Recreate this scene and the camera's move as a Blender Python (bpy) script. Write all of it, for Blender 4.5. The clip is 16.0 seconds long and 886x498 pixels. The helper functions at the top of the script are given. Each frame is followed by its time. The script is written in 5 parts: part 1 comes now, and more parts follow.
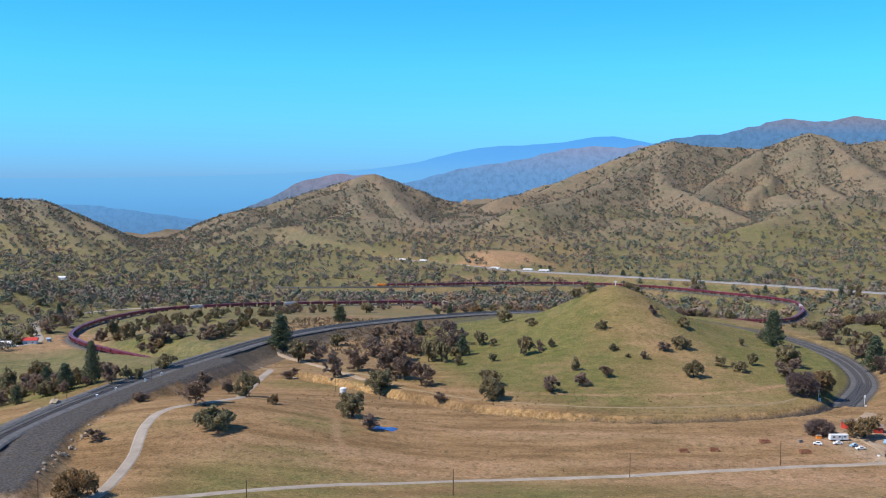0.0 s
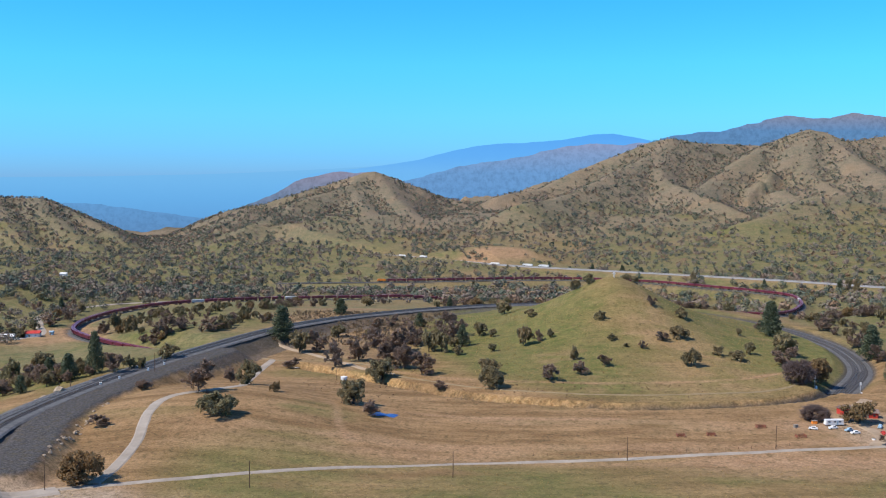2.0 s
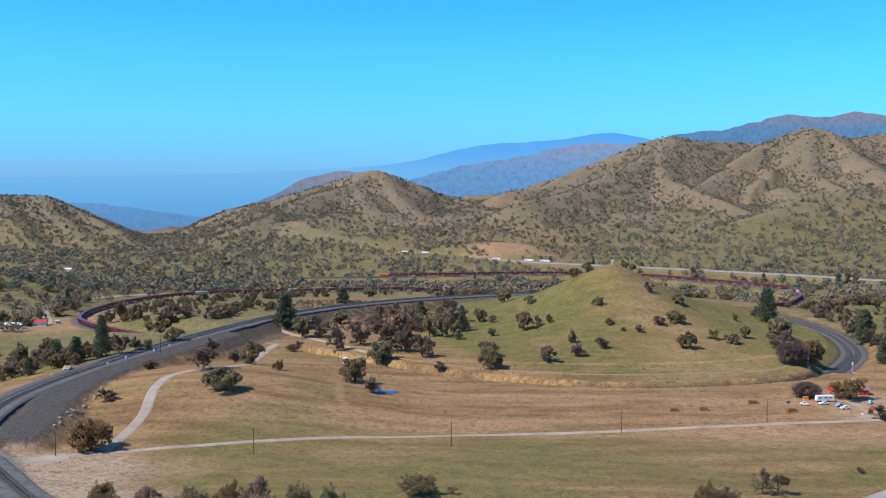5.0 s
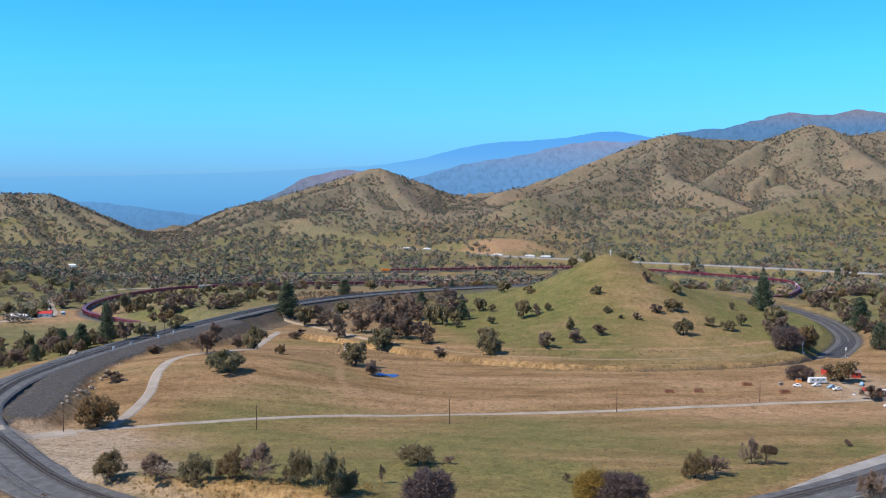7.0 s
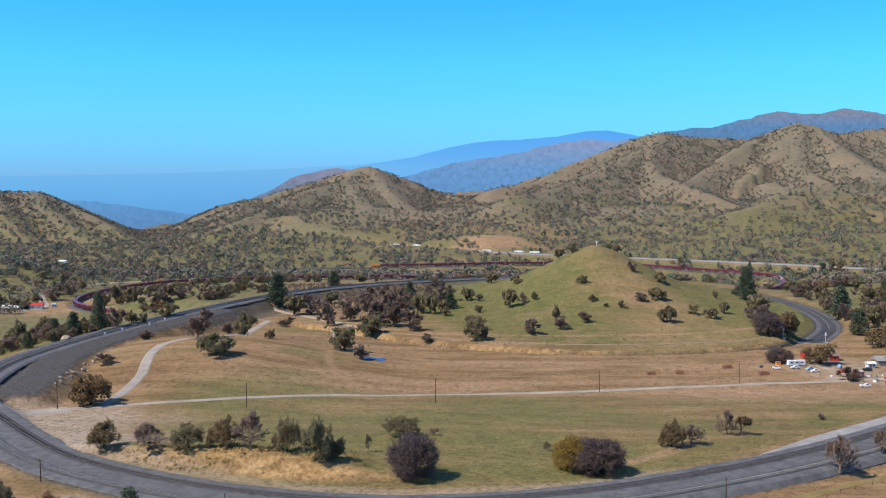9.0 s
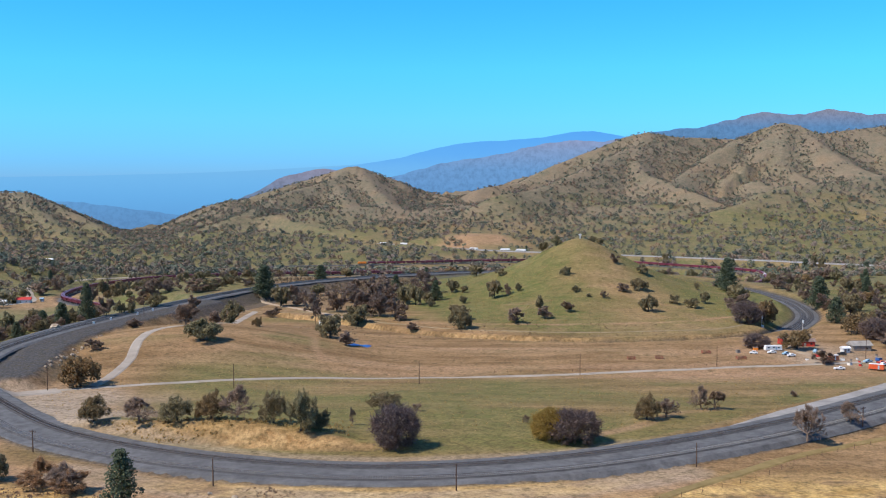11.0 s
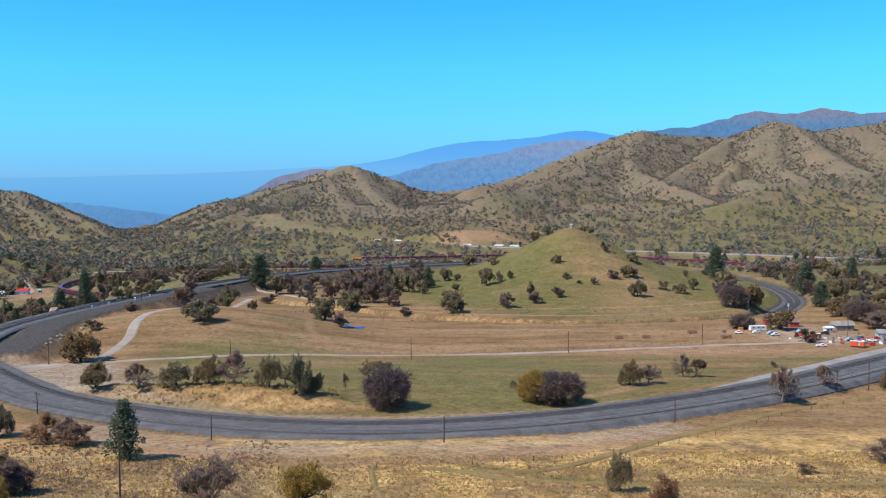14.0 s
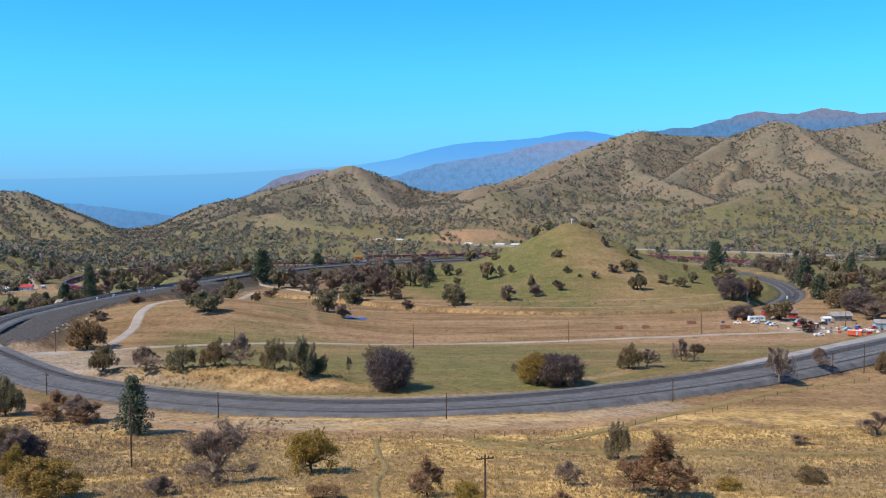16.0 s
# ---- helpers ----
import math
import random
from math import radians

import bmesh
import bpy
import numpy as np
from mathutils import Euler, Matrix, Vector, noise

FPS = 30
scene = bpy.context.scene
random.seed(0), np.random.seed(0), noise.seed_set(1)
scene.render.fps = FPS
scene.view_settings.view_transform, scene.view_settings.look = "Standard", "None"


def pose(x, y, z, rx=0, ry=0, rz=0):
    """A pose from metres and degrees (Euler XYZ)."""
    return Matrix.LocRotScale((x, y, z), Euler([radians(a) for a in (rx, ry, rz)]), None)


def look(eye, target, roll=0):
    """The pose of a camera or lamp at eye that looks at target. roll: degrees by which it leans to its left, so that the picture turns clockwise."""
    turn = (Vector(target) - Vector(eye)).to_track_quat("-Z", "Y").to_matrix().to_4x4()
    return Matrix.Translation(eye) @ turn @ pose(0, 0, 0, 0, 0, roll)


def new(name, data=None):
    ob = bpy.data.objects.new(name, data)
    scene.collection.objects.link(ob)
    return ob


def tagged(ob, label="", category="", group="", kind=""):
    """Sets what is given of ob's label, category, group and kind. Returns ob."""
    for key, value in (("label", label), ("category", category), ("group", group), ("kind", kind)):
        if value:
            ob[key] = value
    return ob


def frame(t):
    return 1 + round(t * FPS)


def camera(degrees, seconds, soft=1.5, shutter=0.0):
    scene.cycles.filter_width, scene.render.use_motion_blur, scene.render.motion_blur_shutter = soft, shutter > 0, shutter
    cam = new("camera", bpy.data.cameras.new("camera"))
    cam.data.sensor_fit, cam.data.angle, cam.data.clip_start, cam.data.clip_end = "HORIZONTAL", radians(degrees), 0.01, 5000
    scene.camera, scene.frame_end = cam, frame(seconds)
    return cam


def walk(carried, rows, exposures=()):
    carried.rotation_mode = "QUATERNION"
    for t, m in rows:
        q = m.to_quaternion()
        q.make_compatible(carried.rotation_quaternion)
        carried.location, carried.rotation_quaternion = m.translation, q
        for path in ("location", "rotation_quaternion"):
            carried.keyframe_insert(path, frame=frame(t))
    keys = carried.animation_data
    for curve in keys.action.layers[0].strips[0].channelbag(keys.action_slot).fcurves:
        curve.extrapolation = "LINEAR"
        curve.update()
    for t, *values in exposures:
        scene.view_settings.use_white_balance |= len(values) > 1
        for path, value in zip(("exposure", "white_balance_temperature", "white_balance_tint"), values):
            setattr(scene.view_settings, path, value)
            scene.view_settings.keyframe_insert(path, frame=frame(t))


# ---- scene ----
cam = camera(48.0, 16.0, soft=1.1)
# seconds, east, north, up, yaw, pitch, roll
ROWS = [
    (0.0, 0.0, 0.0, 139.0, 0.0, -4.09, 0.369),
    (0.5, -0.04, -1.33, 138.01, 0.149, -4.107, 0.287),
    (1.0, -0.01, -2.77, 136.86, 0.102, -4.167, 0.235),
    (1.5, 0.1, -4.34, 135.58, 0.009, -4.173, 0.26),
    (2.0, 0.26, -6.02, 134.2, 0.004, -4.16, 0.237),
    (2.5, 0.48, -7.81, 132.72, 0.034, -4.177, 0.184),
    (3.0, 0.76, -9.71, 131.17, 0.066, -4.161, 0.186),
    (3.5, 1.07, -11.72, 129.57, 0.093, -4.129, 0.179),
    (4.0, 1.43, -13.83, 127.93, 0.122, -4.074, 0.148),
    (6.5, 3.62, -25.5, 119.39, 0.286, -4.077, 0.07),
    (7.0, 4.11, -28.0, 117.66, 0.322, -4.068, 0.021),
    (7.5, 4.61, -30.51, 115.94, 0.336, -4.067, 0.032),
    (8.0, 5.11, -33.04, 114.22, 0.317, -4.053, 0.018),
    (8.5, 5.62, -35.57, 112.51, 0.06, -4.043, 0.033),
    (9.0, 6.12, -38.09, 110.81, -0.22, -4.047, -0.003),
    (11.5, 8.39, -50.02, 102.51, -1.008, -3.893, -0.098),
    (12.0, 8.76, -52.2, 100.91, -1.067, -3.87, -0.152),
    (12.5, 9.08, -54.28, 99.33, -1.147, -3.873, -0.183),
    (13.0, 9.35, -56.25, 97.78, -1.143, -3.87, -0.233),
    (13.5, 9.55, -58.11, 96.28, -1.183, -3.851, -0.232),
    (14.0, 9.69, -59.85, 94.82, -1.195, -3.826, -0.225),
    (14.5, 9.74, -61.47, 93.43, -1.172, -3.815, -0.269),
    (15.0, 9.7, -62.95, 92.1, -1.16, -3.804, -0.262),
    (15.5, 9.55, -64.3, 90.86, -1.153, -3.78, -0.276),
    (16.0, 9.28, -65.52, 89.72, -1.135, -3.73, -0.3),
]


def flown(x, y, z, yaw, pitch, roll):
    return pose(x, y, z, 0, 0, yaw) @ pose(0, 0, 0, 90 + pitch) @ pose(0, 0, 0, 0, 0, roll)


walk(cam, [(r[0], flown(*r[1:])) for r in ROWS], [(0.0, 0.4), (16.0, 0.4)])

# ---- light ----
SUN_FROM = Vector((-0.90, -0.34, 1.16)).normalized()
world = bpy.data.worlds.new("sky")
scene.world = world
world.use_nodes = True
wn, wl = world.node_tree.nodes, world.node_tree.links
sky = wn.new("ShaderNodeTexSky")
sky.sky_type = "NISHITA"
sky.sun_disc = False
sky.sun_elevation = math.asin(SUN_FROM.z)
sky.sun_rotation = math.atan2(SUN_FROM.x, SUN_FROM.y)
sky.altitude = 1200
sky.air_density, sky.dust_density, sky.ozone_density = 1.0, 0.6, 3.0
# deep cyan-blue air, paler towards the horizon
up = wn.new("ShaderNodeSeparateXYZ")
wl.new(wn.new("ShaderNodeTexCoord").outputs["Generated"], up.inputs[0])
tint = wn.new("ShaderNodeValToRGB")
for _ in range(4):
    tint.color_ramp.elements.new(0.5)
for e, (at, colour) in zip(tint.color_ramp.elements, ((0.0, (0.182, 0.43, 0.92)), (0.02, (0.175, 0.475, 0.93)), (0.06, (0.19, 0.61, 1.0)), (0.11, (0.175, 0.72, 1.0)), (0.19, (0.13, 0.74, 1.0)), (0.5, (0.48, 0.72, 1.0)))):
    e.position, e.color = at, (*colour, 1)
wl.new(up.outputs["Z"], tint.inputs[0])
deep = wn.new("ShaderNodeMix")
deep.data_type, deep.blend_type = "RGBA", "MULTIPLY"
deep.inputs[0].default_value = 1.0
wl.new(sky.outputs[0], deep.inputs[6])
wl.new(tint.outputs[0], deep.inputs[7])
wl.new(deep.outputs[2], wn["Background"].inputs[0])
wn["Background"].inputs[1].default_value = 0.152
sun = new("sun", bpy.data.lights.new("sun", "SUN"))
sun.data.energy, sun.data.angle, sun.data.color = 4.5, radians(0.6), (1.0, 0.90, 0.76)
sun.matrix_world = look(SUN_FROM * 500, (0, 0, 0))


# ---- the lie of the land ----
UPPER_LINE = [
    (330, 400, 31.5), (240, 335, 30.3), (176, 288, 29.4), (129, 254, 29), (86, 229, 28.7), (41, 210, 28.5), (-5, 204, 28.2), (-47, 213, 28),
    (-85, 232, 27.7), (-117, 258, 27.2), (-150, 300, 26.6), (-180, 350, 26), (-194, 410, 25.2), (-193, 460, 24.5), (-186, 511, 23.7), (-174, 568, 22.8),
    (-159, 625, 22), (-132, 713, 20.5), (-107, 765, 19.7), (-75, 808, 19), (-21, 858, 18), (45, 901, 16.8), (110, 920, 15.5), (180, 905, 14),
    (234, 860, 12.8), (272, 800, 11.8), (284, 750, 11),
]
CUT_LINE = [
    (285, 693, 10.3), (269, 627, 9.5), (231, 563, 8.5), (181, 526, 7.5), (109, 513, 6.2), (65, 519, 5.3), (21, 534, 4.4), (-20, 563, 3.4), (-59, 599, 2.5), (-93, 628, 1.7),
]
LOWER_LINE = [
    (-195, 717, -1), (-231, 750, -2), (-273, 791, -3), (-306, 830, -4), (-328, 871, -5), (-338, 933, -6), (-330, 1004, -7), (-297, 1073, -8),
    (-232, 1117, -9), (-153, 1144, -10), (-95, 1160, -11), (-39, 1175, -12), (60, 1195, -21), (190, 1180, -22.5), (300, 1125, -22.5), (380, 1112, -22),
    (427, 1176, -22.5), (450, 1240, -23), (458, 1305, -23.5), (425, 1363, -24), (390, 1410, -25), (322, 1488, -26), (216, 1537, -26.5), (102, 1540, -27),
    (-20, 1525, -28), (-111, 1522, -29), (-255, 1522, -31),
]
HIGHWAY = [(957, 1148, -13), (743, 1274, -15), (613, 1370, -17), (513, 1460, -18), (374, 1558, -19), (249, 1642, -20), (115, 1735, -21), (-4, 1864, -22), (-106, 1973, -23), (-204, 2063, -24), (-420, 2300, -26)]


def smooth_line(points, step):
    """Catmull-Rom through the points, laid out again at even steps."""
    p = np.array(points, float)
    p = np.vstack([2 * p[0] - p[1], p, 2 * p[-1] - p[-2]])
    out = []
    for i in range(1, len(p) - 2):
        for s in np.linspace(0, 1, 12, endpoint=False):
            a, b, c, d = p[i - 1 : i + 3]
            out.append(0.5 * (2 * b + (c - a) * s + (2 * a - 5 * b + 4 * c - d) * s**2 + (3 * b - a - 3 * c + d) * s**3))
    out.append(p[-2])
    out = np.array(out)
    far = np.r_[0, np.cumsum(np.linalg.norm(np.diff(out[:, :2], axis=0), axis=1))]
    at = np.linspace(0, far[-1], max(2, int(far[-1] / step)))
    return np.stack([np.interp(at, far, out[:, k]) for k in range(3)], 1)


def nearest(x, y, line, reach):
    """Distance to a line and the line's height there, for arrays of places."""
    dist, high = np.full(x.shape, 1e9), np.zeros(x.shape)
    lo, hi = line[:, :2].min(0) - reach, line[:, :2].max(0) + reach
    inside = np.where((x > lo[0]) & (x < hi[0]) & (y > lo[1]) & (y < hi[1]))
    px, py = x[inside], y[inside]
    best, bz = np.full(px.shape, 1e9), np.zeros(px.shape)
    for a, b in zip(line[:-1], line[1:]):
        d = b - a
        u = np.clip(((px - a[0]) * d[0] + (py - a[1]) * d[1]) / (d[0] ** 2 + d[1] ** 2), 0, 1)
        r = np.hypot(px - a[0] - u * d[0], py - a[1] - u * d[1])
        closer = r < best
        best = np.where(closer, r, best)
        bz = np.where(closer, a[2] + u * d[2], bz)
    dist[inside], high[inside] = best, bz
    return dist, high


def lattice(ix, iy, seed):
    v = np.sin(ix * 127.1 + iy * 311.7 + seed * 74.7) * 43758.5453
    return v - np.floor(v)


def waves(x, y, size, octaves=4, seed=1.0, ridged=False):
    """Smooth uneven relief between -1 and 1."""
    total, amount, norm = np.zeros(np.shape(x)), 1.0, 0.0
    for k in range(octaves):
        u, v = x / size * 2**k, y / size * 2**k
        iu, iv = np.floor(u), np.floor(v)
        fu, fv = u - iu, v - iv
        fu, fv = fu * fu * (3 - 2 * fu), fv * fv * (3 - 2 * fv)
        a, b = lattice(iu, iv, seed + k), lattice(iu + 1, iv, seed + k)
        c, d = lattice(iu, iv + 1, seed + k), lattice(iu + 1, iv + 1, seed + k)
        n = 2 * ((a * (1 - fu) + b * fu) * (1 - fv) + (c * (1 - fu) + d * fu) * fv) - 1
        total = total + amount * ((1 - 2 * np.abs(n)) if ridged else n)
        norm += amount
        amount *= 0.5
    return total / norm


def step(v, a, b):
    s = np.clip((v - a) / (b - a), 0, 1)
    return s * s * (3 - 2 * s)


EAST_CREST = [(158, 2900, 71), (219, 2950, 88), (291, 3000, 100), (373, 3050, 137), (466, 3100, 173), (557, 3120, 203), (651, 3150, 243), (731, 3150, 258), (801, 3180, 247), (942, 3230, 240), (1015, 3200, 238), (1042, 3120, 249), (1072, 3080, 271), (1113, 3050, 281), (1152, 3040, 278), (1172, 3000, 257), (1206, 2980, 247), (1291, 3000, 253), (1417, 3000, 270), (1653, 3000, 307), (3000, 3000, 320)]
EAST_SPURS = [
    [(720, 3140, 252), (617, 2980, 199), (505, 2820, 154), (404, 2680, 116), (314, 2560, 87), (185, 2400, 65)],
    [(720, 3140, 254), (635, 2920, 183), (613, 2760, 129), (659, 2600, 90), (718, 2400, 48)],
    [(1025, 3120, 240), (958, 3020, 222), (858, 2880, 180), (740, 2740, 125), (647, 2600, 79)],
    [(994, 3050, 226), (1005, 2880, 179), (1019, 2740, 140), (1038, 2580, 94)],
    [(1113, 3050, 280), (1070, 2920, 223), (1016, 2800, 159)],
    [(1167, 3010, 263), (1159, 2840, 205), (1171, 2680, 154), (1206, 2480, 94)],
]
EAST_FOOT = [(1244, 2560, 122), (1085, 2460, 98), (963, 2400, 89), (859, 2340, 83), (773, 2260, 56), (690, 2180, 39)]
MIDDLE_CREST = [(-676, 2700, -5), (-646, 2740, 18), (-612, 2800, 36), (-558, 2850, 36), (-502, 2900, 57), (-410, 2950, 87), (-357, 3000, 104), (-314, 3000, 119), (-250, 3000, 141), (-220, 3000, 148), (-186, 3000, 143), (-161, 3000, 125), (-110, 3000, 93), (-42, 3000, 76), (27, 3000, 64), (112, 3000, 51), (202, 2950, 60)]
MIDDLE_SPURS = [
    [(-232, 3000, 145), (-275, 2860, 104), (-349, 2740, 80), (-407, 2560, 44), (-453, 2380, 12)],
    [(-198, 2990, 143), (-151, 2820, 90), (-99, 2620, 49), (-54, 2440, 24)],
    [(-300, 2990, 118), (-241, 2780, 80), (-201, 2540, 40)],
    [(-556, 2840, 45), (-539, 2600, 15), (-558, 2420, -7)],
]
WEST_CREST = [(-3000, 2600, 130), (-1396, 2600, 89), (-1248, 2600, 74), (-1160, 2600, 73), (-1086, 2600, 72), (-1022, 2580, 71), (-979, 2560, 55), (-917, 2540, 26), (-839, 2520, -1), (-769, 2500, -18)]
WEST_SPURS = [
    [(-1064, 2590, 72), (-942, 2400, 28), (-808, 2200, -9), (-692, 2040, -30)],
    [(-1165, 2580, 72), (-1017, 2320, 18), (-880, 2100, -17), (-738, 1900, -41)],
    [(-968, 2560, 50), (-840, 2400, 9), (-718, 2250, -16)],
]


VALLEY = smooth_line([(-500, 1800, -30), (-620, 2200, -35), (-720, 2500, -36), (-790, 2700, -38), (-880, 3000, -70), (-1010, 3450, -230)], 60)


def ridge(z, x, y, line, steep, flare):
    """A rounded ridge along a line, with worn, gullied sides that flatten towards the foot."""
    d, high = nearest(x, y, smooth_line(line, 55), 900)
    d = d * (1.08 + 0.20 * waves(x, y, 170, 3, 13.0) + 0.18 * waves(x, y, 75, 3, 17.0, True))
    d = np.sqrt(np.maximum(d, 0) ** 2 + 14**2) - 14
    rise = np.where(d < 1e6, high - steep * d / (1 + d / flare), -400) - z
    return z + 2.5 * np.logaddexp(0, np.clip(rise / 2.5, -60, 400))


def bare_land(x, y):
    """The land before anything was dug or filled."""
    z = np.interp(y, [-200, 60, 85, 120, 160, 205, 250, 290, 410, 600, 900, 1000, 1200, 1480, 1560, 1720, 2000, 2300, 2500, 2900, 3100, 3600, 5000], [84, 46, 41.5, 35.8, 30.8, 27.4, 27, 25.5, 13, 13, 13, 2, -15, -36, -34, -25, -20, 8, 30, 36, 0, -250, -420])
    east = step(x, 260, 900) * step(y, 900, 1900)
    z = z + 22 * east
    west = step(-x, 190, 330) * step(y, 250, 420) * (1 - step(y, 1000, 1300))
    z = z - west * np.interp(y, [300, 600, 900, 1100], [18, 20, 17, 0])
    z = z - step(-x, 300, 720) * np.interp(y, [1600, 2000, 2300, 2600, 3000], [0, 10, 42, 76, 130])
    z = z + 14 * np.exp(-((((x + 115) / 75) ** 2 + ((y - 465) / 85) ** 2) ** 1.2))
    z = z + 22 * np.exp(-((((x + 520) / 120) ** 2 + ((y - 1080) / 130) ** 2) ** 1.0))
    z = z + 19 * np.exp(-((((x - 105) / 110) ** 2 + ((y - 1890) / 105) ** 2) ** 1.3))
    z = z - 15 * np.exp(-(((x - 400) / 130) ** 2 + ((y - 1230) / 190) ** 2)) - 20 * np.exp(-(((x - 385) / 90) ** 2 + ((y - 1070) / 75) ** 2)) - 13 * np.exp(-(((x - 335) / 50) ** 2 + ((y - 945) / 75) ** 2))
    r = np.hypot((x - 134) / 64, (y - 772) / np.where(y < 772, 97, 75))
    z = z + 43.5 * np.exp(-(r**1.5))
    for crest, spurs, steep, flare in ((WEST_CREST, WEST_SPURS, 0.40, 1100), (MIDDLE_CREST, MIDDLE_SPURS, 0.42, 1000), (EAST_CREST, EAST_SPURS, 0.52, 1000)):
        z = ridge(z, x, y, crest, steep, flare)
        for spur in spurs:
            z = ridge(z, x, y, spur, steep * 0.92, flare)
    z = ridge(z, x, y, EAST_FOOT, 0.34, 500)
    d, low = nearest(x, y, VALLEY, 500)
    z = np.where(d < 500, np.minimum(z, low + 0.45 * np.maximum(d - 40, 0)), z)
    far = step(y, 1000, 2200)
    z = z + far * (6 * waves(x, y, 300, 4, 3.0, True) + 4 * waves(x, y, 110, 3, 5.0)) + (1 - far) * 0.7 * waves(x, y, 45, 3, 9.0)
    return z


def offset(line, by):
    """A line shifted to its right."""
    d = np.gradient(line[:, :2], axis=0)
    d /= np.linalg.norm(d, axis=1)[:, None]
    out = line.copy()
    out[:, 0] += d[:, 1] * by
    out[:, 1] -= d[:, 0] * by
    return out


def parted(line):
    """How far the inner track stands off from the outer one, more along the near curve."""
    x, y = line[:, 0], line[:, 1]
    return 4.8 * np.where(x > 0, 1 - step(y, 450, 510), 1 - step(y, 270, 380))


UPPER = smooth_line(UPPER_LINE + CUT_LINE[:3], 6)
NEAR_BED = offset(UPPER, parted(UPPER))[(UPPER[:, 1] < 400)]
CUT = smooth_line(CUT_LINE[1:], 5)
LOWER = smooth_line(LOWER_LINE, 8)
ROAD58 = smooth_line(HIGHWAY, 12)
APRON = smooth_line([(-162, 358, 25.8), (-165, 374, 25.6), (-168, 396, 25.3), (-174, 425, 25.0), (-176, 470, 24.3), (-169, 520, 23.5), (-157, 575, 22.7), (-142, 630, 21.9)], 6)


APRON_EAST = smooth_line([(62, 228, 28.6), (78, 238, 28.6), (120, 267, 28.8), (166, 301, 29.2), (232, 352, 30.0), (322, 416, 31.2)], 6)
BANK_TOP = smooth_line([(-92, 262, 2.5), (-74, 254, 3.6), (-58, 247, 4.8), (-42, 243, 5.0), (-25, 240, 3.6), (-12, 239, 1.0)], 4)


def graded(z, x, y, line, half, fill, cut, reach=70):
    """Dug down or filled up to a line's height, with even banks."""
    d, high = nearest(x, y, line, reach)
    out = np.maximum(d - half, 0)
    return np.where(d < reach, np.clip(z, high - fill * out, high + cut * out), z)


def land(x, y):
    x, y = np.asarray(x, float), np.asarray(y, float)
    z = bare_land(x, y)
    d, high = nearest(x, y, BANK_TOP, 40)
    z = z + np.where(d < 40, high * np.clip(1.15 - d / np.where(y < 232 - 0.29 * x, 6.0, 24), 0, 1) ** 0.8, 0) * (1 + 0.25 * waves(x, y, 7, 2, 8.0))
    z = graded(z, x, y, LOWER, 6, 0.6, 0.6)
    z = graded(z, x, y, ROAD58, 16, 0.45, 0.6)
    z = graded(z, x, y, CUT, 3.0, 0.6, 2.0 + 0.6 * waves(x, y, 14, 2, 4.0))
    z = graded(z, x, y, APRON, 9, 0.7, 0.5)
    z = graded(z, x, y, APRON_EAST, 5, 0.6, 0.5)
    z = graded(z, x, y, UPPER, 7.5, 0.62, 0.5)
    z = graded(z, x, y, NEAR_BED, 7.5, 0.62, 0.5)
    return z

